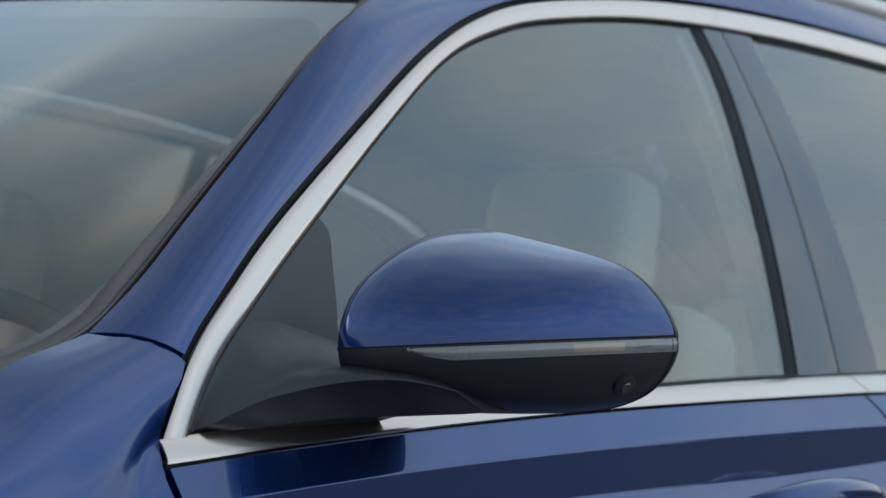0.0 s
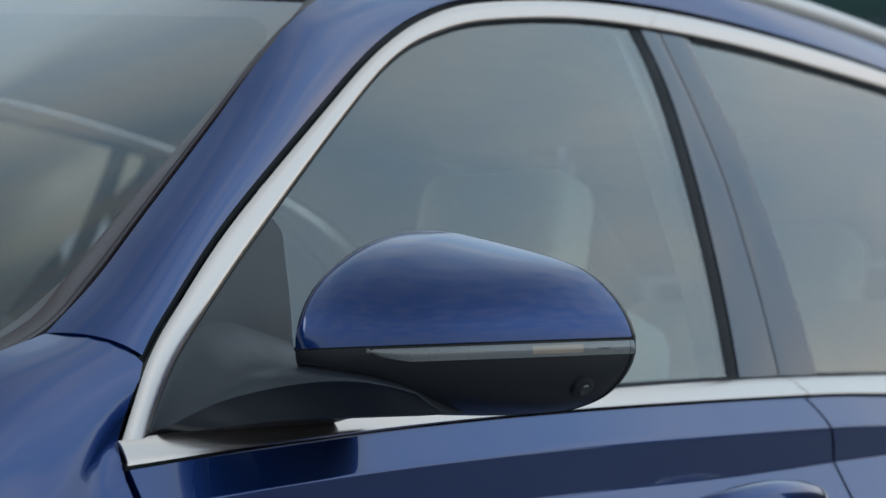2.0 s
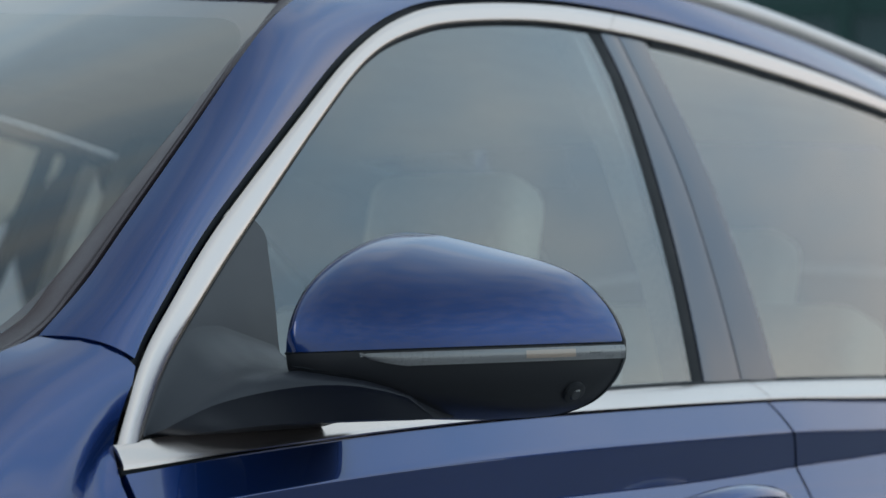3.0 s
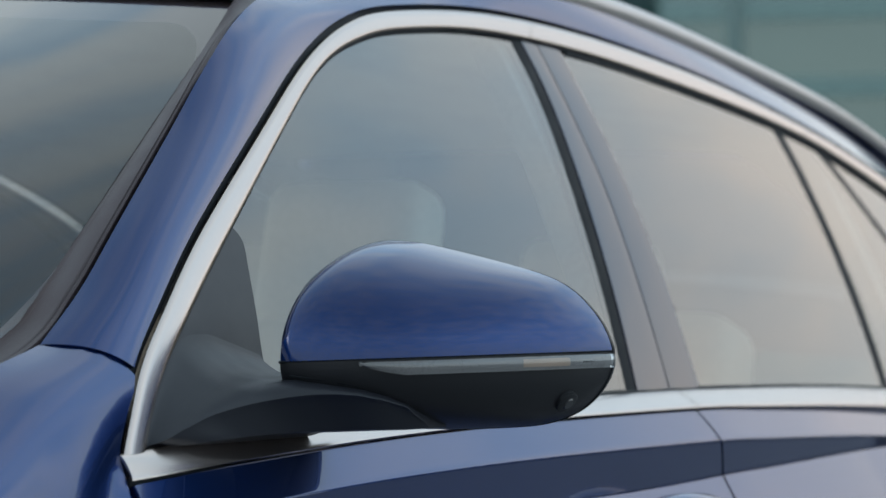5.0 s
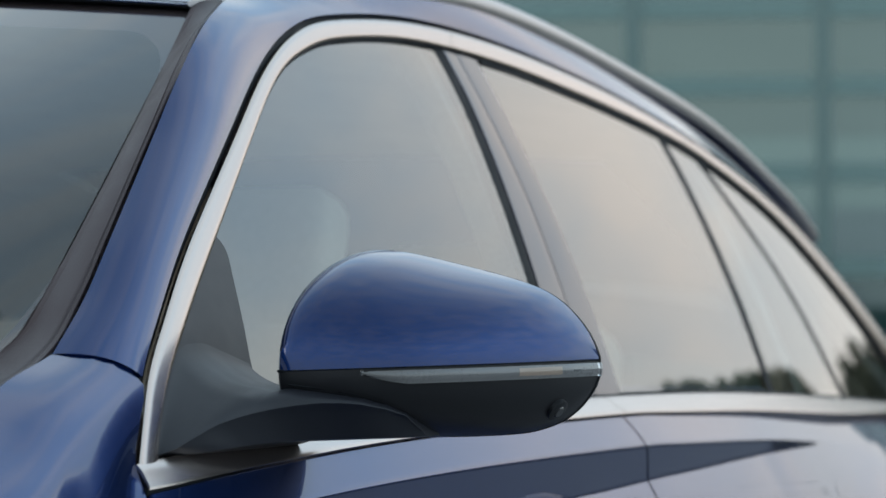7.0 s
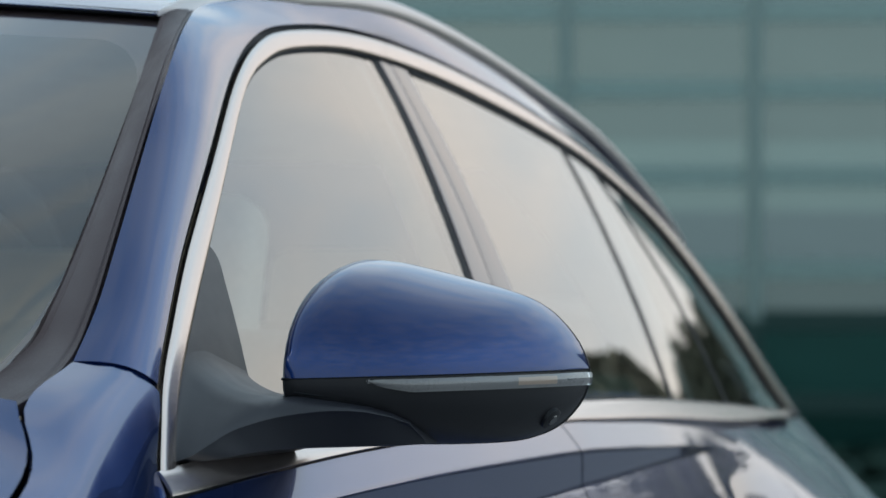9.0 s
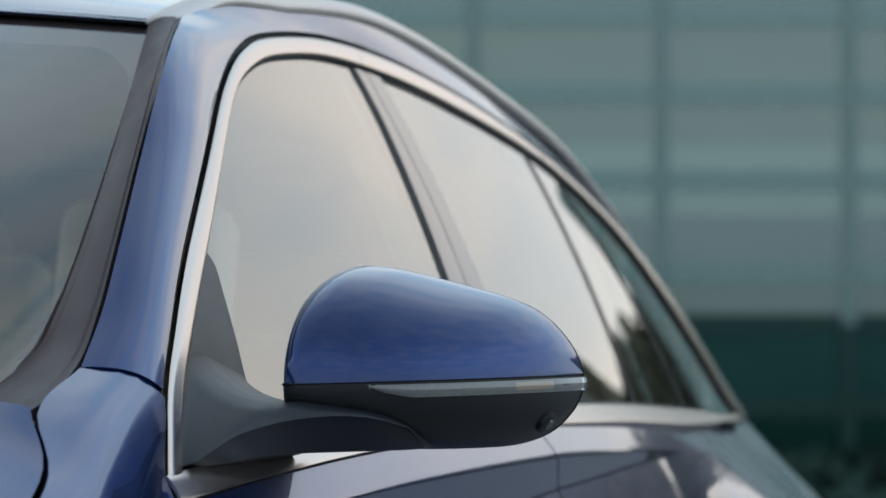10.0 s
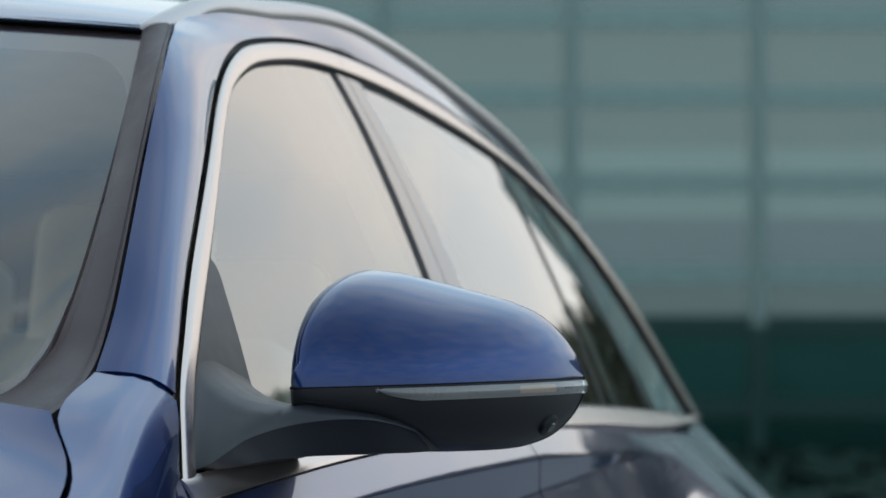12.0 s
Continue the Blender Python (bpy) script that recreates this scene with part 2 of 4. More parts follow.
def block(size, at=(0, 0, 0), bevel=0.0, segments=2, turn=None):
    """A box with rounded edges."""
    bm = bmesh.new()
    bmesh.ops.create_cube(bm, size=1.0)
    bmesh.ops.scale(bm, vec=size, verts=bm.verts)
    if bevel:
        bmesh.ops.bevel(bm, geom=bm.edges[:], offset=bevel, segments=segments, affect="EDGES", profile=0.6)
    if turn is not None:
        bmesh.ops.transform(bm, matrix=turn, verts=bm.verts)
    bmesh.ops.translate(bm, vec=at, verts=bm.verts)
    return bm


def tube(path, radius, around=12, squash=1.0):
    """A round bar along a path of points."""
    P = np.array(path, float)
    T = np.gradient(P, axis=0)
    rows = []
    for p, t in zip(P, T):
        t = t / np.linalg.norm(t)
        s = np.cross(t, (0, 0, 1.0)) if abs(t[2]) < 0.95 else np.cross(t, (1.0, 0, 0))
        s /= np.linalg.norm(s)
        u = np.cross(s, t)
        r = radius(len(rows) / (len(P) - 1)) if callable(radius) else radius
        rows.append([p + r * (math.cos(a) * s + squash * math.sin(a) * u) for a in np.linspace(0, 2 * math.pi, around, endpoint=False)])
    bm = sheet(rows, 0, (0, 0, 0), close=True)
    bmesh.ops.holes_fill(bm, edges=bm.edges[:])
    bmesh.ops.recalc_face_normals(bm, faces=bm.faces)
    return bm


# ---- shape of the car's side ----
def half_width(x):
    return 0.933 - 0.030 * (x - 0.85) ** 2


def side_y(x, z):
    """Outward distance of the glasshouse skin at a length and height."""
    h = z - 1.03
    return half_width(x) - 0.393 * h - 0.27 * h * abs(h)


TRIM_OUT = curve_through([(0.012, 1.0195), (0.038, 1.047), (0.077, 1.0855), (0.129, 1.1235), (0.245, 1.197), (0.43, 1.2945), (0.575, 1.3645), (0.697, 1.4065), (0.818, 1.427),
                          (1.033, 1.439), (1.269, 1.4315), (1.53, 1.407), (1.76, 1.375), (2.0, 1.330), (2.25, 1.262), (2.45, 1.175), (2.65, 1.064), (2.84, 0.978)], 240)
TRIM_IN = curve_through([(0.042, 1.0195), (0.066, 1.0455), (0.100, 1.076), (0.146, 1.109), (0.260, 1.180), (0.45, 1.287), (0.592, 1.3575), (0.704, 1.3915), (0.822, 1.409),
                         (1.013, 1.4185), (1.25, 1.4095), (1.49, 1.387), (1.767, 1.3535), (1.96, 1.319), (2.20, 1.250), (2.40, 1.150), (2.59, 1.036), (2.70, 0.993)], 240)
BELT_LOW = curve_through([(0.0, 1.0), (0.176, 1.0115), (0.39, 1.0205), (0.67, 1.0255), (1.06, 1.0258), (1.25, 1.0220), (1.57, 1.0130), (2.0, 0.9955), (2.3, 0.988), (2.63, 0.979), (2.88, 0.972)], 160)
BELT_TOP = curve_through([(0.006, 1.0195), (0.25, 1.0335), (0.736, 1.0415), (0.976, 1.043), (1.157, 1.042), (1.466, 1.0365), (1.736, 1.0275), (2.21, 1.007), (2.66, 0.985), (2.88, 0.9745)], 160)


def height_on(curve, x):
    return np.interp(x, curve[:, 0], curve[:, 1])


def beside(curve, d):
    """The curve moved sideways in the side plane."""
    t = np.gradient(curve, axis=0)
    t /= np.linalg.norm(t, axis=1, keepdims=True)
    return curve + d * np.stack([-t[:, 1], t[:, 0]], 1)


def on_side(x, z, proud, hand):
    return (x, -hand * (side_y(x, z) + proud), z)


def side_strip(a, b, across, proud, bulge, hand, lift=None):
    """Rows of a strip between two curves on the skin."""
    rows = []
    for i, (p, q) in enumerate(zip(a, b)):
        row = []
        for s in (1 - np.cos(np.linspace(0, math.pi, across))) / 2:
            x, z = p * (1 - s) + q * s
            extra = lift(x) * s if lift else 0
            row.append(on_side(x, z, proud + extra + bulge * (1 - (2 * s - 1) ** 4), hand))
        rows.append(row)
    return rows


def line(points, count=24):
    return curve_through(points, count)


car = new("car")
tagged(car, "dark blue metallic estate car with satin chrome window trim", "car")


def ease(v):
    v = min(1.0, max(0.0, v))
    return v * v * (3 - 2 * v)


def door_y(x, z):
    """Outward distance of the door skin below the waist trim: shoulder, fading crease, lower flank."""
    h = max(0.0, height_on(BELT_LOW, x) - z)
    y = half_width(x) + 0.0215 - 0.019 * ease((x - 2.05) / 0.75)
    band = 0.040 * (1 - ease((x - 0.75) / 1.25))
    flank = 0.46 + 0.06 * ease((x - 0.45) / 0.7)
    for i in range(60):
        # Slope of the skin, summed downwards.
        d = h * (i + 0.5) / 60
        into = ease((d - 0.034) / 0.0016) * (1 - ease((d - 0.036 - band) / 0.0030)) * min(1.0, band / 0.012)
        y += (0.58 * (1 - into) - 0.05 * into if d < 0.038 + band else flank * (1 - into) - 0.05 * into) * (1 - ease((d - 0.16) / 0.12)) * h / 60
    swell = ease((x - 1.75) / 0.75) * min(1.0, h / 0.16) ** 1.2
    return y + 0.070 * swell - 0.30 * max(0.0, h - 0.22) ** 2


DEPTHS = np.r_[np.linspace(0, 0.046, 8), np.linspace(0.0485, 0.130, 48), np.linspace(0.14, 0.30, 24), np.linspace(0.33, 1, 12)]


def build_side(hand):
    """All panels, trim and glass of one flank. hand 1: the near flank, -1: the far one."""
    away = (0, -hand, 0.2)
    # Waist and window surround in satin chrome.
    joints = [int(np.argmax(TRIM_OUT[:, 0] > x)) for x in (1.150, 1.93)]
    for a, b in zip((0, *joints), (*joints, 240)):
        o, i = TRIM_OUT[a:b].copy(), TRIM_IN[a:b].copy()
        if b < 240:
            o[-1] += (o[-2] - o[-1]) * -0.93
            i[-1] += (i[-2] - i[-1]) * -0.93
        part("window_trim", sheet(side_strip(o, i, 15, 0.0022, 0.0022, hand), 0.010, away), CHROME, car, "satin chrome window surround")
    rows = side_strip(BELT_TOP, BELT_LOW, 15, 0.0030, 0.002, hand, lambda x: 0.0205 - 0.0135 * math.exp(-x / 0.12) - 0.021 * min(1.0, max(0.0, (x - 1.95) / 0.75)) ** 1.6)
    rows = [r for r, p in zip(rows, BELT_LOW) if p[0] < 2.74]
    k = int(np.argmax(BELT_LOW[:, 0] > 1.064))
    cuts = [rows[:k] + [[tuple(np.array(p) * 0.12 + np.array(q) * 0.88) for p, q in zip(rows[k - 1], rows[k])]], rows[k:]]
    for some in cuts:
        part("waist_trim", sheet(some, 0.012, away), CHROME, car, "satin chrome waist trim")
    # Rubber: gap outside the surround and seal inside it.
    part("outer_seal", sheet(side_strip(beside(TRIM_OUT, 0.0088), beside(TRIM_OUT, -0.004), 9, -0.0060, 0.0010, hand), 0.01, away), RUBBER, car)
    turn = int(np.argmax(TRIM_IN[:, 0] > 1.20))
    for some, deep in ((TRIM_IN[: turn + 1], 0.0042), (TRIM_IN[turn:], 0.0082)):
        part("inner_seal", sheet(side_strip(beside(some, 0.003), beside(some, -deep), 5, -0.0022, 0.0016, hand), 0.010, away), RUBBER, car)
    part("waist_seal", sheet(side_strip(beside(BELT_TOP[4:-8], 0.0035), beside(BELT_TOP[4:-8], -0.004), 5, -0.0028, 0.002, hand), 0.012, away), RUBBER, car)
    part("lower_gap", sheet([[(x, -hand * (half_width(x) + 0.0195 + k), z + 0.0015 - 0.006 * s) for s, k in ((0, 0.0), (0.5, 0.0005), (1, 0.0))] for x, z in BELT_LOW], 0.01, away), RUBBER, car)

    # Panes, each bowed like the skin.
    def pane(name, x0, x1, inset):
        rows = []
        for x in np.linspace(x0, x1, 70):
            low, top = height_on(BELT_TOP, x) - 0.004, height_on(TRIM_IN, x) + 0.003
            rows.append([on_side(x, low + (top - low) * s, -inset, hand) for s in np.linspace(0, 1, 24)])
        ob = part(name, sheet(rows, 0.0, away), GLASS, car, "tinted window pane")
        ob.visible_shadow = False

    pane("front_window", 0.046, 1.095, 0.0034)
    pane("rear_window", 1.115, 1.812, 0.0034)
    pane("quarter_window", 1.905, 2.68, 0.0036)
    # Pillar claddings between the panes.
    strip_a = line([(1.077, 1.4175), (1.068, 1.345), (1.012, 1.185), (0.957, 1.041)])
    strip_b = line([(1.1025, 1.4175), (1.0920, 1.340), (1.0370, 1.185), (0.9810, 1.041)])
    gap_a = line([(1.1385, 1.4165), (1.124, 1.275), (1.0995, 1.175), (1.062, 1.041)])
    gap_b = line([(1.1413, 1.4160), (1.1268, 1.275), (1.1023, 1.175), (1.0648, 1.041)])
    rear_f = line([(1.196, 1.4125), (1.190, 1.285), (1.174, 1.178), (1.146, 1.040)])
    part("run_channel", sheet(side_strip(strip_a, strip_b, 5, -0.0032, 0.001, hand), 0.006, away), RUBBER, car)
    part("pillar_cladding", sheet(side_strip(strip_b, gap_a, 7, -0.0015, 0.0003, hand), 0.006, away), PIANO, car, "gloss black pillar cladding")
    part("pillar_cladding", sheet(side_strip(gap_b, rear_f, 7, -0.0015, 0.0003, hand), 0.006, away), PIANO, car, "gloss black pillar cladding")
    part("pillar_gap", sheet(side_strip(gap_a, gap_b, 3, -0.0030, 0, hand), 0.004, away), RUBBER, car)
    rl = line([(1.777, 1.3535), (1.781, 1.28), (1.767, 1.15), (1.744, 1.0265)])
    rr = line([(1.806, 1.3485), (1.809, 1.28), (1.797, 1.15), (1.770, 1.0255)])
    qa = line([(1.900, 1.3325), (1.972, 1.262), (2.068, 1.155), (2.140, 1.0095)])
    qb = line([(1.930, 1.3265), (1.996, 1.262), (2.090, 1.155), (2.162, 1.0085)])
    part("run_channel", sheet(side_strip(rl, rr, 5, -0.0032, 0.001, hand), 0.006, away), RUBBER, car)
    ob = part("fixed_window", sheet(side_strip(beside(rr, 0.004), beside(qa, -0.004), 9, -0.0034, 0.0, hand), 0.0, away), GLASS, car, "tinted fixed window pane")
    ob.visible_shadow = False
    part("run_channel", sheet(side_strip(qa, qb, 5, -0.0032, 0.001, hand), 0.006, away), RUBBER, car)

    # Painted pillar and roof side, from the wing seam to the tail.
    edge = beside(TRIM_OUT, 0.0062)
    pairs = [((0.003, 0.847, 1.106), 0.069), ((0.08, 0.835, 1.149), 0.128), ((0.163, 0.818, 1.202), 0.215), ((0.303, 0.787, 1.289), 0.365), ((0.379, 0.771, 1.339), 0.452),
             ((0.456, 0.755, 1.385), 0.552), ((0.54, 0.735, 1.418), 0.652), ((0.64, 0.712, 1.440), 0.752), ((0.80, 0.711, 1.459), 0.90), ((1.15, 0.713, 1.475), 1.18),
             ((1.50, 0.708, 1.453), 1.50), ((1.81, 0.703, 1.418), 1.80), ((2.2, 0.692, 1.357), 2.15), ((2.58, 0.672, 1.265), 2.46), ((2.80, 0.70, 1.13), 2.68), ((2.90, 0.78, 1.0), 2.835)]
    dense = curve_through([(*p, x) for p, x in pairs], 200)
    rows = []
    for x0, y0, z0, xl in dense:
        zl = np.interp(xl, edge[:, 0], edge[:, 1])
        low = np.array(on_side(xl, zl, 0.0015, 1))
        top = np.array((x0, -y0, z0))
        out = np.array((-0.2, -0.75, 0.6))
        rows.append([(p := top * (1 - s) + low * s + out * (0.010 - 0.009 * min(1.0, max(0.0, (xl - 0.45) / 0.4))) * 4 * s * (1 - s))[[0, 1, 2]] * (1, hand, 1) for s in np.linspace(0, 1, 17)])
    part("pillar_lining", sheet([[np.add(p, np.array((0.2, 0.75 * hand, -0.6)) * 0.022) for p in r] for r in rows[6:-6]], 0.003, (0, hand, -0.3)), LINING, car, "dark cloth pillar and roof side lining")
    part("pillar_and_roof_side", sheet(rows, 0.008, away), PAINT, car, "dark blue painted pillar and roof side")

    # Front wing, up to the bonnet gap.
    wing = [
        [(-1.50, 0.850, 0.78), (-1.50, 0.868, 0.74), (-1.50, 0.875, 0.70), (-1.50, 0.876, 0.64), (-1.50, 0.87, 0.55), (-1.50, 0.86, 0.45)],
        [(-1.0, 0.922, 0.862), (-1.0, 0.930, 0.84), (-1.0, 0.936, 0.80), (-1.0, 0.940, 0.74), (-1.0, 0.935, 0.62), (-1.0, 0.92, 0.5)],
        [(-0.55, 0.9345, 0.925), (-0.55, 0.942, 0.905), (-0.55, 0.947, 0.88), (-0.55, 0.950, 0.82), (-0.55, 0.948, 0.70), (-0.55, 0.93, 0.5)],
        [(-0.232, 0.908, 1.016), (-0.222, 0.924, 1.000), (-0.217, 0.937, 0.975), (-0.215, 0.949, 0.92), (-0.21, 0.953, 0.81), (-0.21, 0.936, 0.5)],
        [(-0.122, 0.8605, 1.075), (-0.092, 0.893, 1.061), (-0.078, 0.914, 1.032), (-0.087, 0.941, 0.955), (-0.10, 0.953, 0.82), (-0.10, 0.938, 0.5)],
        [(0.001, 0.847, 1.1055), (0.0345, 0.8775, 1.1005), (0.0685, 0.8935, 1.0822), (0.0340, 0.9075, 1.0490), (0.0075, 0.9170, 1.0195), (-0.002, 0.930, 0.996), (-0.0045, 0.950, 0.91), (-0.005, 0.938, 0.5)],
    ]
    lengths = [curve_through(r, 40) for r in wing]
    rows = [curve_through([r[j] for r in lengths], 70) for j in range(40)]
    rows = [[(x, -hand * y, z) for x, y, z in r] for r in rows]
    part("front_wing", sheet(rows, 0.006, (0, -hand, 0.5)), PAINT, car, "dark blue painted front wing")
    part("wing_backing", sheet([[(x + 0.004, -hand * (y - 0.020 - 0.014 * k), z - 0.014) for k in (0, 1)] for x, y, z in curve_through(
        [(-1.0, 0.922, 0.862), (-0.55, 0.936, 0.925), (-0.232, 0.905, 1.016), (-0.122, 0.862, 1.078), (0.0, 0.850, 1.105), (0.068, 0.892, 1.082), (0.012, 0.925, 1.01), (-0.008, 0.95, 0.9), (-0.008, 0.94, 0.5)], 80)], 0.004, away), RUBBER, car)

    # Doors, with close rows where the creases run.
    def door(name, x0, x1, label):
        rows = []
        for s in np.linspace(0, 1, 60):
            row = []
            for u in DEPTHS:
                x = x0(u) * (1 - s) + x1(u) * s
                top = height_on(BELT_LOW, x) - 0.0035
                z = top + (0.36 - top) * u
                row.append((x, -hand * door_y(x, z), z))
            rows.append(row)
        ob = part(name, sheet(rows, 0.012, away), PAINT, car, label)
        return ob

    def drop(u):
        return (1 - math.exp(-u * 26)) * 0.033

    front = door("front_door", lambda u: 0.001 - 0.002 * min(1, u * 12), lambda u: 1.0605 + drop(u), "dark blue front door skin")
    rear = door("rear_door", lambda u: 1.0655 + drop(u), lambda u: 2.14 + 0.06 * u, "dark blue rear door skin")
    door("rear_wing", lambda u: 2.145 + 0.06 * u, lambda u: 3.05, "dark blue rear wing")
    for ob, x, h in ((front, 0.885, 0.928), (rear, 1.985, 0.872)):
        grip = curve_through([(x - 0.115, 0.000, h - 0.010), (x - 0.09, 0.026, h - 0.003), (x, 0.036, h), (x + 0.09, 0.028, h - 0.006), (x + 0.115, 0.0, h - 0.015)], 30)
        path = [(px, -hand * (door_y(px, pz) + py), pz) for px, py, pz in grip]
        part("handle", tube(path, lambda s: 0.009 + 0.006 * math.sin(math.pi * s), 14, 1.35), PAINT, ob, "dark blue pull handle")

    # Moulding beside the windscreen.
    inner = curve_through([(-0.30, 0.585, 1.052), (-0.22, 0.66, 1.056), (-0.11, 0.735, 1.069), (-0.02, 0.775, 1.088), (0.052, 0.787, 1.117), (0.092, 0.790, 1.149), (0.181, 0.779, 1.207),
                           (0.318, 0.752, 1.285), (0.471, 0.716, 1.365), (0.583, 0.691, 1.428)], 110)
    outer = curve_through([(-0.34, 0.62, 1.040), (-0.26, 0.71, 1.042), (-0.17, 0.81, 1.055), (-0.122, 0.852, 1.0735), (-0.002, 0.8445, 1.106), (0.078, 0.8325, 1.150), (0.161, 0.8155, 1.203),
                           (0.301, 0.785, 1.290), (0.454, 0.7535, 1.386), (0.625, 0.7075, 1.434)], 110)
    rows = []
    for a, b in zip(inner, outer):
        rows.append([((a * (1 - s) + b * s) + np.array((-0.3, 0.3, 0.5)) * (0.005 * s * (1 - s) * 4 + np.interp(s, (0, 0.13, 0.17, 0.21, 0.84, 0.87, 0.91, 0.93, 1), (0, 0.0, 0.0014, 0.0012, 0.0010, -0.0008, -0.0008, 0.0014, 0.0006)))) * (1, -hand, 1)
                     for s in (0, 0.07, 0.13, 0.15, 0.17, 0.19, 0.21, 0.3, 0.42, 0.55, 0.68, 0.78, 0.83, 0.85, 0.87, 0.91, 0.92, 0.94, 0.97, 1)])
    part("screen_moulding", sheet(rows, 0.010, (-0.3, -0.3 * hand, 1)), MOULD, car, "dark grey windscreen side moulding")

    # Roof rail.
    rail = curve_through([(0.600, 0.700, 1.4300), (0.66, 0.699, 1.4480), (0.80, 0.697, 1.476), (1.15, 0.697, 1.497), (1.45, 0.692, 1.486), (1.81, 0.69, 1.445), (2.2, 0.682, 1.390), (2.55, 0.675, 1.309), (2.72, 0.67, 1.256)], 90)
    rows = []
    for i, p in enumerate(rail):
        w = 0.010 + 0.009 * min(1.0, i / 14)
        slant = 2.6 * max(0.0, 1 - i / 9)
        rows.append([(p[0] + slant * w * math.cos(a), -hand * (p[1] + w * math.cos(a)), p[2] - 0.002 - 0.021 * min(1.0, i / 14) + (0.007 + 0.012 * min(1.0, i / 14)) * max(math.sin(a), -0.35)) for a in np.linspace(0, 2 * math.pi, 16, endpoint=False)])
    bm = sheet(rows, 0, (0, 0, 0), close=True)
    bmesh.ops.holes_fill(bm, edges=bm.edges[:])
    bmesh.ops.recalc_face_normals(bm, faces=bm.faces)
    part("roof_rail", bm, RAIL, car, "satin silver roof rail")


for hand in (1, -1):
    build_side(hand)

# Roof, windscreen, bonnet, tail and inner shell.
rows = []
for x, y, z, crown in curve_through([(0.575, 0.690, 1.428, 0.030), (0.66, 0.692, 1.446, 0.042), (0.85, 0.690, 1.468, 0.05), (1.15, 0.690, 1.484, 0.05), (1.5, 0.686, 1.464, 0.042), (1.81, 0.68, 1.427, 0.032),
                                     (2.2, 0.672, 1.367, 0.022), (2.55, 0.665, 1.278, 0.02), (2.80, 0.69, 1.13, 0.06), (2.92, 0.75, 1.0, 0.06)], 90):
    rows.append([(x - 0.055 * (1 - s * s) * (x < 0.9) * (0.9 - x) / 0.33, y * s, z + crown * (1 - s * s)) for s in np.linspace(-1, 1, 41)])
end = next(i for i, r in enumerate(rows) if r[0][0] > 2.22)
part("roof", sheet(rows[: end + 1], 0.0012, (0, 0, 1)), PAINT, car, "dark blue painted roof")
part("roof_lining", sheet([[(x, 0.96 * y, z - 0.035) for x, y, z in r] for r in rows[2:end + 1]], 0.004, (0, 0, -1)), LINING, car, "grey cloth roof lining")
ob = part("tailgate_window", sheet([r[3:-3] for r in rows[end:]], 0.0, (1, 0, 1)), PRIVACY_GLASS, car, "dark tinted tailgate window")
ob.visible_shadow = False
for k in (0, 1):
    part("tailgate_pillar", sheet([(r[:4] if k else r[-4:]) for r in rows[end:]], 0.02, (1, 0, 1)), HOUSING, car, "black tailgate pillar")
    part("tailgate_lining", sheet([[(x - 0.03, y * 0.97, z - 0.03) for x, y, z in (r[:5] if k else r[-5:])] for r in rows[end:]], 0.004, (-1, 0, -1)), LINING, car)


SCREEN_FOOT = curve_through([(0.0, -0.42, 0.0, 1.030), (0.35, -0.385, 0.31, 1.036), (0.68, -0.300, 0.585, 1.050), (0.78, -0.220, 0.66, 1.056), (0.88, -0.110, 0.735, 1.069), (0.95, -0.020, 0.775, 1.089), (1.0, 0.052, 0.788, 1.115)], 120)


def screen_point(s, t, lift=0.0):
    """A place on the windscreen: s across, t from its foot to the roof edge."""
    x, y, z = (np.interp(abs(s), SCREEN_FOOT[:, 0], SCREEN_FOOT[:, k]) for k in (1, 2, 3))
    foot = np.array((x, math.copysign(y, s), z))
    head = np.array((0.585 - 0.05 * (1 - s * s), 0.690 * s, 1.428 + 0.030 * (1 - s * s)))
    bow = (0.0165 + 0.016 * (1 - s * s)) * math.sin(math.pi * t**0.75)
    return foot * (1 - t) + head * t + np.array((-0.35, 0.7 * s, 0.75)) * bow + np.array((-0.5, 0, 0.85)) * (lift - 0.003)


ob = part("windscreen", sheet([[screen_point(s, t) for s in np.linspace(-1, 1, 80)] for t in np.linspace(0, 1, 50)], 0.0, (-1, 0, 1)), SCREEN_GLASS, car, "clear windscreen")
ob.visible_shadow = False
# Printed border with rounded inner corners, wide along the foot.
loop = []
for cs, ct, rs, rt, a0 in ((0.997 - 0.08, 0.922 - 0.20, 0.08, 0.20, 0), (-0.997 + 0.08, 0.922 - 0.20, 0.08, 0.20, 90), (-0.997 + 0.05, 0.036 + 0.20, 0.05, 0.20, 180), (0.997 - 0.05, 0.036 + 0.20, 0.05, 0.20, 270)):
    loop += [(cs + rs * math.cos(radians(a0 + k * 7.5)), ct + rt * math.sin(radians(a0 + k * 7.5))) for k in range(13)]
dense = []
for (s0, t0), (s1, t1) in zip(loop, loop[1:] + loop[:1]):
    n = max(1, int(max(abs(s1 - s0), abs(t1 - t0)) / 0.03))
    dense += [(s0 + (s1 - s0) * k / n, t0 + (t1 - t0) * k / n) for k in range(n)]
rows = []
for s, t in dense:
    reach = 1 / max(abs(s), abs(t - 0.5) * 2)
    rows.append([screen_point(s * (1 + (reach - 1) * k), 0.5 + (t - 0.5) * (1 + (reach - 1) * k), -0.0045) for k in np.linspace(0, 1, 8)])
rows.append(rows[0])
part("screen_border", sheet(rows, 0.0, (-1, 0, 1)), FRIT, car, "black printed windscreen border")
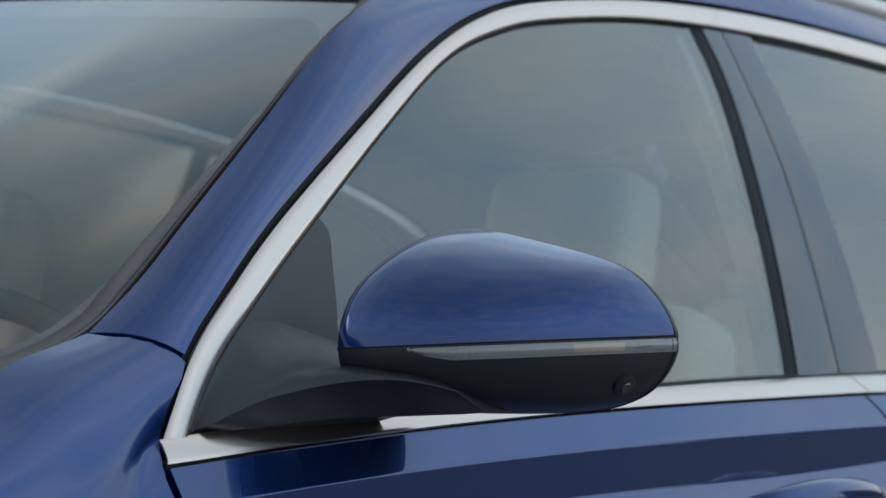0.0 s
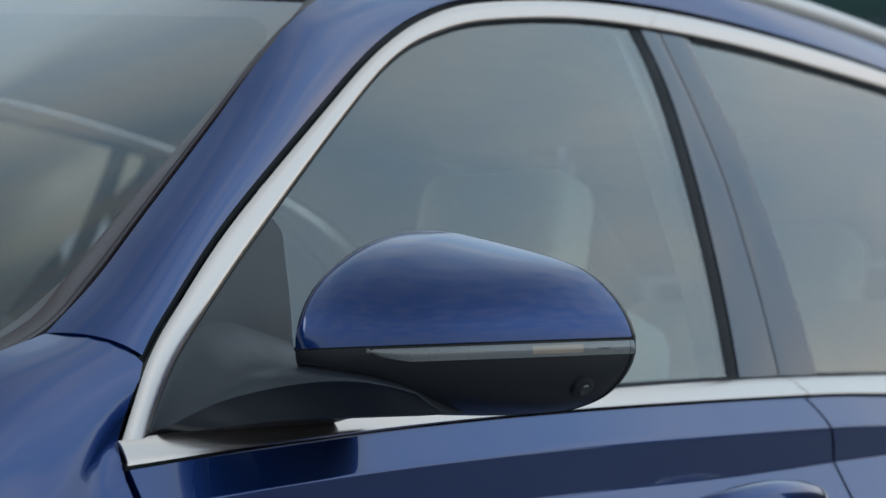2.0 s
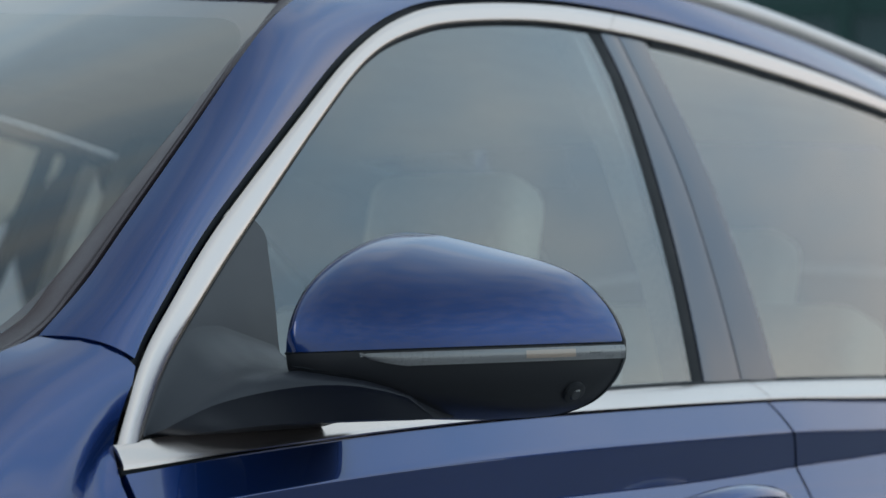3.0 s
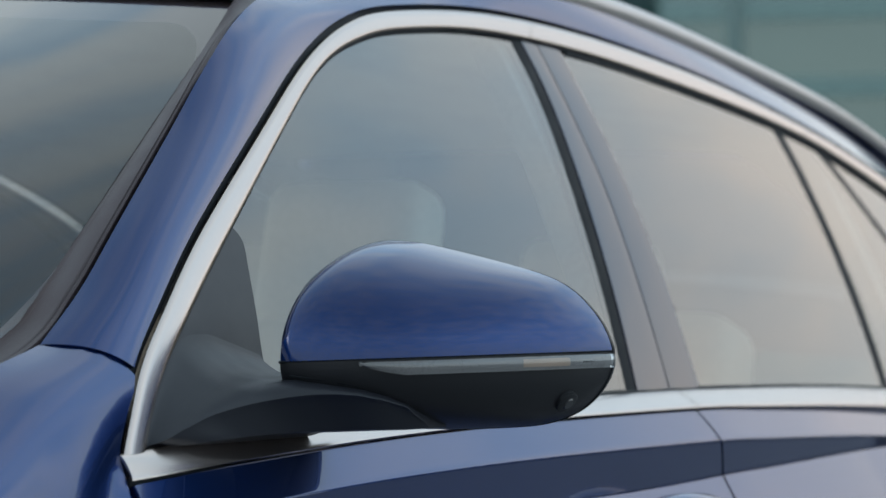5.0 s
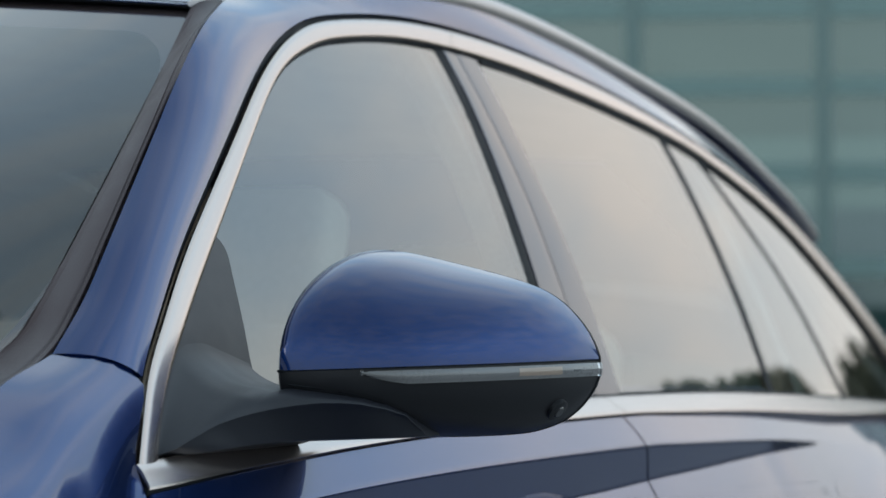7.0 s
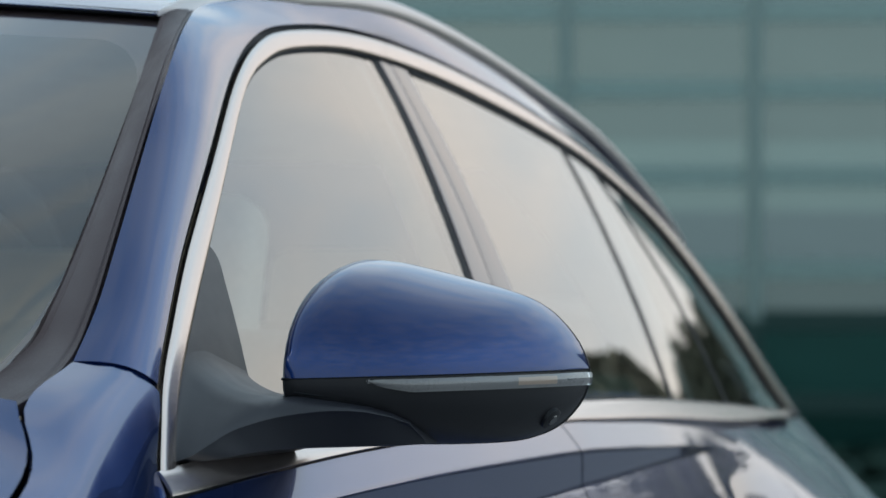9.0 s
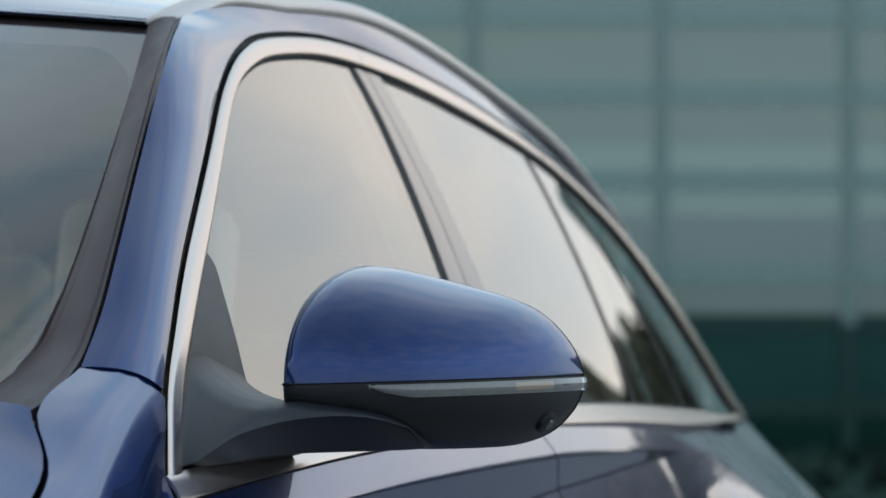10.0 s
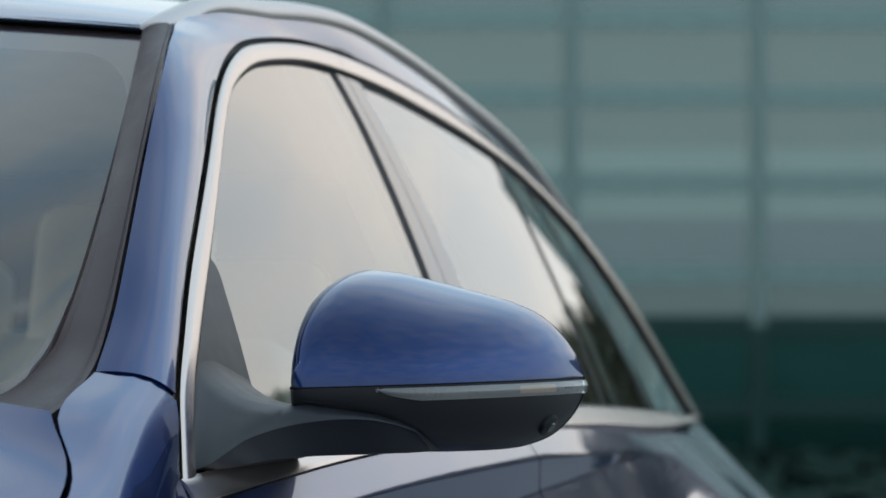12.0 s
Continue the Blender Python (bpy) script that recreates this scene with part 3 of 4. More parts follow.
part("header_seal", tube([(x - 0.004, y, z + 0.002) for x, y, z in [screen_point(s, 1.0) for s in np.linspace(-1, 1, 60)]], 0.0032, 8), RUBBER, car)

hood = [(-1.72, 0.70, 0.72, 0.10), (-1.5, 0.842, 0.785, 0.13), (-1.0, 0.916, 0.868, 0.14), (-0.55, 0.931, 0.931, 0.125), (-0.236, 0.9045, 1.020, 0.065), (-0.128, 0.856, 1.078, 0.022)]
rows = []
for x, y, z, rise in curve_through(hood, 70):
    rows.append([(x - 0.17 * (1 - s * s), y * s, z + rise * (1 - abs(s) ** 5) + 0.03 * (1 - s * s)) for s in np.sin(np.linspace(-math.pi / 2, math.pi / 2, 61))])
part("bonnet", sheet(rows, 0.006, (0, 0, 1)), PAINT, car, "dark blue bonnet")
part("bonnet_gap", sheet([[(x, y * 0.99, z - 0.014) for x, y, z in r] for r in rows], 0.004, (0, 0, 1)), RUBBER, car)

# Front and rear ends, sills, floor.
nose = [[(-1.62 - 0.22 * math.cos(a) * k, 0.86 * math.sin(a), z) for a in np.linspace(-math.pi / 2, math.pi / 2, 30)] for z, k in ((0.88, 0.6), (0.75, 1.2), (0.6, 1.45), (0.45, 1.45), (0.25, 1.2))]
part("front_bumper", sheet(nose, 0.01, (-1, 0, 0)), PAINT, car, "dark blue front bumper")
tail = [[(2.98 + 0.16 * math.cos(a) * k, 0.84 * math.sin(a) * w, z) for a in np.linspace(-math.pi / 2, math.pi / 2, 30)] for z, k, w in ((1.0, 0.2, 0.93), (0.85, 0.8, 1.0), (0.6, 1.2, 1.0), (0.4, 1.2, 1.0), (0.25, 0.9, 1.0))]
part("rear_bumper", sheet(tail, 0.01, (1, 0, 0)), PAINT, car, "dark blue tail")
part("underbody", block((4.4, 1.72, 0.10), (0.72, 0, 0.27), 0.03), HOUSING, car)
for hand in (1, -1):
    part("sill", block((3.0, 0.10, 0.16), (0.9, -hand * 0.89, 0.32), 0.03), HOUSING, car)
    for x in (-0.88, 2.05):
        wheel = part("wheel", tube([(x, -hand * 0.70, 0.33), (x, -hand * 0.72, 0.33), (x, -hand * 0.90, 0.33), (x, -hand * 0.92, 0.33)], lambda s: 0.31 if s in (0, 1) else 0.33, 40), TYRE, car, "black tyre")
        part("rim", tube([(x, -hand * 0.80, 0.33), (x, -hand * 0.925, 0.33), (x, -hand * 0.935, 0.33)], lambda s: 0.23 if s < 1 else 0.20, 30), ALLOY, wheel, "silver alloy rim")


# ---- door mirror ----
def build_mirror(hand):
    """Door mirror: black foot and lower shell, blue cap, lamp strip, small camera, glass."""
    U = np.r_[0.0, 0.012, 0.03, np.linspace(0.06, 0.94, 40), 0.965, 0.985, 0.996, 1.0]

    def lateral(u):
        return 0.953 + 0.2175 * u

    def tab(u, us, vs):
        return float(np.interp(u, us, vs))

    knots = curve_through([(0.0, 0.187), (0.2, 0.186), (0.37, 0.193), (0.55, 0.213), (0.72, 0.247), (0.86, 0.290), (0.95, 0.333), (1.0, 0.379)], 80)

    def x_front(u):
        return tab(u, knots[:, 0], knots[:, 1]) + 0.014 * max(0.0, 1 - u / 0.045) ** 2

    def x_rear(u):
        return 0.316 + 0.064 * u

    def z_split(u):
        return 1.0885 + 0.0065 * u

    crest = curve_through([(0.0, 0.084), (0.06, 0.0945), (0.136, 0.0995), (0.25, 0.0975), (0.354, 0.0925), (0.573, 0.0785), (0.705, 0.0690), (0.80, 0.0598), (0.868, 0.0490), (0.92, 0.0365), (0.96, 0.0240), (0.985, 0.0125), (1.0, 0.0015)], 120)
    keel = curve_through([(0.0, 0.046), (0.12, 0.055), (0.3, 0.060), (0.5, 0.0615), (0.7, 0.0605), (0.8, 0.0565), (0.88, 0.049), (0.94, 0.0375), (0.98, 0.025), (1.0, 0.013)], 120)

    RIM = radians(80)

    def dome(u, a, height, down=1.0, grow=0.0, back=0.0, power=2.1):
        xf, xr = x_front(u), x_rear(u) + back
        if down > 0:
            lean = a * RIM / (math.pi / 2)
            c, s = (math.cos(lean) - math.cos(RIM)) / (1 - math.cos(RIM)), math.sin(lean) / math.sin(RIM)
        else:
            c, s = max(math.cos(a), 0.0) ** (2 / power), max(math.sin(a), 0.0) ** (2 / power)
        return (xr - (xr - xf + grow) * c, -hand * (lateral(u) + grow * 0.6), z_split(u) + down * (height + grow) * s)

    A = np.linspace(0, math.pi / 2, 26)
    rows = [[tuple(np.add(dome(u, a, tab(u, crest[:, 0], crest[:, 1])), (0, 0, 0.0006))) for a in A] for u in U]
    shell_rows = [[dome(u, a, tab(u, keel[:, 0], keel[:, 1]), -1.0, -0.0005, 0.0, 2.3) for a in A] for u in U]
    shell_rows = [[(x, y, z - 0.0006) for x, y, z in r] for r in shell_rows]
    shell = part("side_mirror", sheet(shell_rows, 0.003, (-1, -hand, -1)), HOUSING, car, "folding door mirror with black lower shell")
    part("mirror_cap", sheet(rows, 0.0025, (-1, -hand, 1)), PAINT, shell, "glossy dark blue mirror cap")
    # Rounded inner flank that closes the cap and shell.
    inner = [[(x_rear(0) - (x_rear(0) - x) * k, -hand * (lateral(0) - 0.004 * (1 - k)), 1.0885 + (z - 1.0885) * k) for k in (1.0, 0.6, 0.1)] for x, _, z in rows[0]]
    part("cap_flank", sheet(inner, 0.002, (0, hand, 0)), PAINT, shell)
    inner = [[(x_rear(0) - (x_rear(0) - x) * k, -hand * (lateral(0) - 0.004 * (1 - k)), 1.0885 + (z - 1.0885) * k) for k in (1.0, 0.6, 0.1)] for x, _, z in shell_rows[0]]
    part("shell_flank", sheet(inner, 0.002, (0, hand, 0)), HOUSING, shell)
    # Bezel behind the cap and the glass within it.
    rim = [dome(u, math.pi / 2, tab(u, crest[:, 0], crest[:, 1])) for u in U] + [dome(u, math.pi / 2, tab(u, keel[:, 0], keel[:, 1]), -1.0) for u in U[::-1]]
    mid = np.mean(rim, axis=0)
    rows = [[np.array(p) * k + mid * (1 - k) + np.array((d, 0, 0)) for p in rim] for k, d in ((1.0, -0.001), (1.002, 0.003), (0.996, 0.007), (0.93, 0.010))]
    part("bezel", sheet(rows, 0.0, (-1, 0, 0), close=True), HOUSING, shell, "black bezel round the mirror glass")
    rows = [[np.array(p) * k + mid * (1 - k) + np.array((0.012, 0, 0)) for p in rim] for k in (0.95, 0.5, 0.02)]
    part("mirror_glass", sheet(rows, 0.003, (1, 0, 0), close=True), MIRROR, shell, "silvered mirror glass")
    # Split line.
    path = [dome(u, 0.0, 0.0, 1.0, -0.0016) for u in np.linspace(0.012, 1, 120)]
    part("split_line", tube(path, 0.0014, 6), RUBBER, shell)
    part("rim_gap", tube([(x + 0.0008, y, z) for x, y, z in rim], 0.0008, 6), RUBBER, shell)

    # Lamp strip that wraps round the outer end.
    def lamp(name, u0, u1, proud, mat, label, up=-0.0022, low=-0.0135, point=0.0):
        rows = []
        for u in np.linspace(u0, u1, 60):
            depth = low
            if point:
                depth = up + (low - up) * min(1.0, max(0.02, (u - u0) / point)) ** 0.55
            p, row = dome(u, 0.0, 0.0), []
            q0, q1 = dome(max(0, u - 0.01), 0, 0), dome(min(1, u + 0.01), 0, 0)
            t = np.subtract(q1, q0)
            nrm = np.array((-abs(t[1]), -hand * abs(t[0]), 0)) / np.linalg.norm(t[:2])
            for s in np.linspace(0, 1, 6):
                row.append(np.array(p) + (0, 0, up + (depth - up) * s) + nrm * (proud * (min(1.0, (u - u0) / point) if point else 1.0) + 0.0012 * (1 - (2 * s - 1) ** 4)))
            rows.append(row)
        return part(name, sheet(rows, 0.0025, (-1, -hand, 0)), mat, shell, label)

    lamp("lamp_back", 0.36, 0.997, 0.0006, LAMP_BACK, "grey lamp reflector", -0.0028, -0.0128, 0.16)
    lamp("lamp_amber", 0.835, 0.935, 0.0009, AMBER, "amber lamp insert", -0.0035, -0.0120)
    lamp("lamp_diode", 0.958, 0.974, 0.0012, MIRROR, "bright lamp diode", -0.006, -0.0095)
    lens = lamp("lamp_lens", 0.355, 1.0, 0.0030, LAMP_LENS, "clear turn-signal lens", -0.0022, -0.0135, 0.16)
    lens.visible_shadow = False

    # Camera under the outer end.
    c = np.array((0.335, -hand * 1.1500, 1.0525))
    d = np.array((-0.2, -hand * 0.75, -0.63))
    d /= np.linalg.norm(d)
    for name, r, l0, l1, mat in (("camera_ring", 0.0104, -0.012, 0.0012, HOUSING), ("camera_lens", 0.0058, -0.004, 0.0022, LENS_DARK)):
        part(name, tube([c + d * l0, c + d * (l1 - 0.0012), c + d * l1], lambda s, r=r: r if s < 1 else r * 0.8, 20), mat, shell)

    # Foot: broad at the door, slim at the shell, creased along its front and cut back below.
    stations = curve_through([(0.900, 0.052, 0.266, 1.0225, 1.0930, 1.0, 1.0, 1.0242), (0.906, 0.057, 0.268, 1.0230, 1.0870, 1.0, 1.0, 1.0262), (0.914, 0.066, 0.271, 1.0240, 1.0825, 1.0, 0.95, 1.0305),
                              (0.925, 0.084, 0.275, 1.0258, 1.0790, 0.85, 0.8, 1.0385), (0.940, 0.114, 0.278, 1.0280, 1.0768, 0.5, 0.5, 1.049), (0.965, 0.152, 0.280, 1.0300, 1.0758, 0.2, 0.2, 1.058),
                              (1.0, 0.175, 0.285, 1.0310, 1.0730, 0.0, 0.0, 1.0628), (1.03, 0.190, 0.29, 1.0320, 1.0680, 0.0, 0.0, 1.0618), (1.05, 0.210, 0.29, 1.0325, 1.0605, 0.0, 0.0, 1.0560),
                              (1.0575, 0.225, 0.288, 1.0330, 1.0545, 0.0, 0.0, 1.0510), (1.0625, 0.240, 0.285, 1.0335, 1.0430, 0.0, 0.0, 1.0405)], 900)
    stations = stations[(np.linspace(0, 1, 130) ** 1.9 * 899).astype(int)]
    rows = []
    crease = stations[stations[:, 0] < 1.0]
    for y, xa, xb, za, zb, lean, skew, zc in stations:
        ring, arm_top = [], min(zb, 1.0765)
        for f in np.linspace(0, 1, 30) ** 1.4:
            x = xa + (xb - xa) * f
            # Hollow sweep from the plate out to the crease, then the round back of the arm.
            out = max(0.002, min(0.058, float(np.interp(x, crease[:, 1], crease[:, 0])) - 0.900))
            rise = float(np.interp(x, (0.05, 0.10, 0.15, 0.20, 0.27), (0.002, 0.032, 0.056, 0.056, 0.034)))
            sweep = rise * max(0.0, 1 - (max(0.0, y - 0.900) / out) ** 0.40)
            round_top = (1 - (1 - min(1.0, f / 0.45)) ** 2.2) ** (1 / 2.2)
            low = float(np.interp(x, crease[:, 1], crease[:, 7])) if y < 0.98 else zc
            ring.append((f, low + max(0.0, arm_top - low) * round_top * ease((y - 0.915) / 0.06) + sweep))
        zb = ring[-1][1]
        ring += [(1.0, zb + (za - zb) * k) for k in (0.4, 0.8)]
        ring += [(f, za) for f in (0.98, 0.7, 0.42)]
        ring += [((0.33 - 0.20 * lean) * (1 - k) ** 0.8, za + (zc - za) * k) for k in (0.04, 0.2, 0.4, 0.6, 0.8, 0.93)]
        rows.append([(xa + (xb - xa) * f, -hand * (y - lean * (0.9021 - side_y(xa + (xb - xa) * f, max(z, 1.03)))), z) for f, z in ring])
    bm = sheet(rows, 0, (0, 0, 0), close=True)
    bmesh.ops.holes_fill(bm, edges=bm.edges[:])
    bmesh.ops.recalc_face_normals(bm, faces=bm.faces)
    part("mirror_foot", bm, PLASTIC, shell, "grained black mirror foot")

    fold = curve_through([(0.1875, 0.968, 1.0778), (0.189, 0.990, 1.0752), (0.196, 1.022, 1.0700), (0.211, 1.044, 1.0632), (0.230, 1.056, 1.0580)], 40)
    part("fold_seam", tube([(x + 0.0004, -hand * y, z - 0.0003) for x, y, z in fold], 0.0009, 6), RUBBER, shell)

    # Corner plate ahead of the window.
    right = curve_through([(0.304, 1.2045), (0.312, 1.190), (0.302, 1.165), (0.285, 1.125), (0.268, 1.085), (0.262, 1.036)], 60)
    left = curve_through([(0.297, 1.2025), (0.215, 1.1555), (0.146, 1.109), (0.100, 1.076), (0.066, 1.0455), (0.048, 1.024)], 60)
    part("corner_plate", sheet(side_strip(left, right, 13, -0.0015, 0.0, hand), 0.008, (0, -hand, 0)), PLASTIC, car, "grained black corner plate")


for hand in (1, -1):
    build_mirror(hand)

# ---- cabin ----
def seat(name, x, y, back_z, width, label):
    base = new(name)
    base.parent = car
    tagged(base, label)
    tilt = Matrix.Rotation(radians(16), 4, "Y")
    part("cushion", block((0.50, width, 0.16), (x - 0.18, y, 0.62), 0.05, 4), LEATHER, base)
    part("backrest", block((0.14, width, 0.52), (x + 0.05, y, 0.86), 0.055, 4, tilt), LEATHER, base)
    part("headrest", block((0.095, 0.235, 0.20), (x + 0.16, y, back_z - 0.10), 0.045, 4, tilt), LEATHER, base)
    for k in (-0.06, 0.06):
        part("headrest_post", tube([(x + 0.13, y + k, back_z - 0.28), (x + 0.15, y + k, back_z - 0.15)], 0.006, 8), CHROME, base)


seat("driver_seat", 1.14, -0.41, 1.275, 0.50, "cream leather seat")
seat("passenger_seat", 1.0, 0.61, 1.275, 0.50, "cream leather seat")
seat("rear_seat", 2.0, 0.30, 1.22, 0.56, "cream leather rear seat")
seat("rear_seat", 2.0, -0.30, 1.22, 0.56, "cream leather rear seat")

dash = []
for x, z, w in ((-0.25, 1.02, 0.62), (-0.10, 1.045, 0.72), (0.10, 1.055, 0.76), (0.26, 1.045, 0.77), (0.31, 1.01, 0.77), (0.32, 0.9, 0.77), (0.25, 0.75, 0.77)):
    dash.append([(x - 0.08 * (1 - s * s), w * s, z + 0.015 * math.exp(-((s + 0.48) / 0.2) ** 2)) for s in np.linspace(-1, 1, 40)])
part("dashboard", sheet(dash, 0.01, (0.3, 0, 1)), DASH, car, "dark soft dashboard")
ring = [(0.44 + 0.19 * 0.42 * math.sin(a) * -1, -0.37 + 0.185 * math.cos(a), 0.965 + 0.185 * 0.91 * math.sin(a)) for a in np.linspace(0, 2 * math.pi, 49)]
wheel = part("steering_wheel", tube(ring, 0.015, 12), DASH, car, "dark leather steering wheel")
part("hub", block((0.06, 0.16, 0.10), (0.45, -0.37, 0.965), 0.03, 3, None), DASH, wheel)
for k in (-1, 1):
    part("door_card", sheet([[(x, k * (half_width(x) - 0.045), z) for z in (0.35, 0.7, 1.0, height_on(BELT_TOP, x) - 0.008)] for x in np.linspace(0.1, 2.7, 30)], 0.03, (0, -k, 0)), DASH, car, "dark door lining")
    part("pillar_lining", sheet([[(x0 + dx, k * (side_y(x0, z) - 0.05), z) for dx in (-0.04, 0.0, 0.06)] for x0, z in ((1.02, 1.03), (1.06, 1.15), (1.09, 1.28), (1.11, 1.42))], 0.03, (0, -k, 0)), LINING, car)
    part("pillar_lining", sheet([[(x0 + dx, k * (side_y(x0, z) - 0.05), z) for dx in (-0.02, 0.0, 0.02)] for x0, z in ((1.97, 1.0), (1.955, 1.15), (1.95, 1.28), (1.945, 1.36))], 0.03, (0, -k, 0)), LINING, car)

# ---- ground, glass building, trees ----
bm = bmesh.new()
bmesh.ops.create_grid(bm, x_segments=2, y_segments=2, size=1500)
ground = part("ground", bm, PAVING, None)
tagged(ground, "pale grey concrete yard", "ground", kind="structure")

building = new("glass_building")
tagged(building, "long office building with teal glass curtain wall", "building")
F_AT, F_TURN = Vector((20.63, 3.19, 0)), math.atan2(0.27, 0.963)
building.matrix_world = Matrix.Translation(F_AT) @ Matrix.Rotation(F_TURN, 4, "Z")
STEP, HIGH, END = 1.213, 4.58, -4.50
# Bays of the curtain wall from the ground up: foot, head and which glass.
LEVELS = [0.0, 0.45, 0.98, 1.31, 1.91, 2.47, 2.97, 3.5, 4.04, 4.58]
BAYS = [(0.0, 0.45, 2), (0.45, 0.98, 2), (0.98, 1.31, 0), (1.31, 1.68, 1), (1.68, 1.91, 3), (1.91, 2.14, 3), (2.14, 2.47, 0), (2.47, 2.97, 0), (2.97, 3.5, 1), (3.5, 3.72, 3), (3.72, 4.04, 0), (4.04, 4.58, 0)]
part("core", block((6.0, 27.5 * STEP - END, HIGH + 0.06), (3.12, (27.5 * STEP + END) / 2, (HIGH + 0.06) / 2), 0.0), SPANDREL, building, smooth=False)


def piece(name, mesh, mat, parent, at, size):
    ob = new(name, mesh)
    ob.parent = parent
    ob.location = at
    ob.scale = size
    return ob


def unit_mesh(name, mat, bevel):
    bm = block((1, 1, 1), (0, 0, 0), bevel, 1)
    me = bpy.data.meshes.new(name)
    bm.to_mesh(me)
    bm.free()
    me.materials.append(mat)
    return me


panes = [unit_mesh("pane", m, 0.004) for m in (FACADE_GLASS, FACADE_BLUE, FACADE_DARK, FACADE_PALE, FACADE_DEEP)]
band_mesh, post_mesh, low_mesh, slat_mesh = unit_mesh("band", SPANDREL, 0.02), unit_mesh("post", FACADE_FRAME, 0.02), unit_mesh("post", FRAME_DARKENED, 0.02), unit_mesh("slat", LOUVRE, 0.05)
for i in range(-4, 28):
    if i < 8:
        for a, b, k in BAYS:
            low, top = (0.065 if a in LEVELS else 0.0), (0.065 if b in LEVELS else 0.0)
            # Past bay 3.4 the panes are darker, and the posts with them.
            cuts = {3: (3.0, 3.4, 4.0)}.get(i, (max(i, END / STEP), i + 1))
            for p, q in zip(cuts, cuts[1:]):
                piece("pane", panes[4 if p > 3.2 and i < 7 else k], None, building, (0.05, (p + q) / 2 * STEP, (a + low + b - top) / 2), (0.05, (q - p) * STEP - 0.09, b - top - a - low))
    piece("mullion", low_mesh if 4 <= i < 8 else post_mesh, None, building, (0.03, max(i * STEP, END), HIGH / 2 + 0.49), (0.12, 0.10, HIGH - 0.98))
    # Same posts further down, darkened in colour to go with the lower panes.
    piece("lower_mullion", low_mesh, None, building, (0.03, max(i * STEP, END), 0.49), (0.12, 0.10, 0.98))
for z in LEVELS[1:]:
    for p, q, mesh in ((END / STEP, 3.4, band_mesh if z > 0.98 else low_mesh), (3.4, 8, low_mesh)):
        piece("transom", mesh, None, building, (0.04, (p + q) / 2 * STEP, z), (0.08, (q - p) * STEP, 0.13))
# Pale louvred bay further along.
for k in range(57):
    piece("slat", slat_mesh, None, building, (0.01, 17.5 * STEP, 0.04 + k * 0.08), (0.03, 19 * STEP, 0.078)).rotation_euler[1] = 0.5


def tree(at, high, seed):
    """Tapered trunk, limbs and a crown of many leaf clumps."""
    rnd = random.Random(seed)
    base = new("tree")
    tagged(base, "dense dark green broadleaf tree", "tree", group="trees beside the glass building")
    base.location = at
    part("trunk", tube(curve_through([(0, 0, 0), (0.1, 0.05, high * 0.3), (0.0, 0.1, high * 0.75)], 12), lambda s: high * 0.03 * (1.15 - s), 9), BARK, base)
    for k in range(5):
        a, z = k * 1.3 + rnd.random(), high * (0.3 + 0.08 * k)
        part("limb", tube(curve_through([(0, 0, z), (math.cos(a) * high * 0.12, math.sin(a) * high * 0.12, z + high * 0.08), (math.cos(a) * high * 0.24, math.sin(a) * high * 0.24, z + high * 0.2)], 8), lambda s: high * 0.011 * (1.2 - s), 6), BARK, base)
    verts, faces = [], []
    for k in range(5200):
        a, h = rnd.uniform(0, 2 * math.pi), rnd.uniform(-1, 1)
        r = rnd.random() ** 0.4 * (0.75 + 0.25 * math.sin(3 * a + seed) * math.cos(2.2 * h + seed))
        c = Vector((math.cos(a) * math.sqrt(1 - h * h) * r * high * 0.30, math.sin(a) * math.sqrt(1 - h * h) * r * high * 0.30, high * 0.62 + h * r * high * 0.37))
        q = Euler((rnd.random() * 6, rnd.random() * 6, rnd.random() * 6)).to_matrix()
        s = high * rnd.uniform(0.009, 0.021)
        n0 = len(verts)
        for v in ((-1, -0.5, 0), (0, -0.9, 0.2), (1, -0.4, 0), (0.9, 0.6, -0.1), (0, 1, 0.2), (-0.9, 0.5, 0)):
            verts.append(c + q @ (Vector(v) * s))
        faces.append(tuple(range(n0, n0 + 6)))
    me = bpy.data.meshes.new("crown")
    me.from_pydata(verts, [], faces)
    me.materials.append(LEAF)
    new("crown", me).parent = base


STANDS = [(radians(-5.0), 30, 4.9), (radians(-2.8), 27, 4.2)]
for k, (a, d, high) in enumerate(STANDS):
    tree((math.cos(a) * d, math.sin(a) * d, 0), high, k)


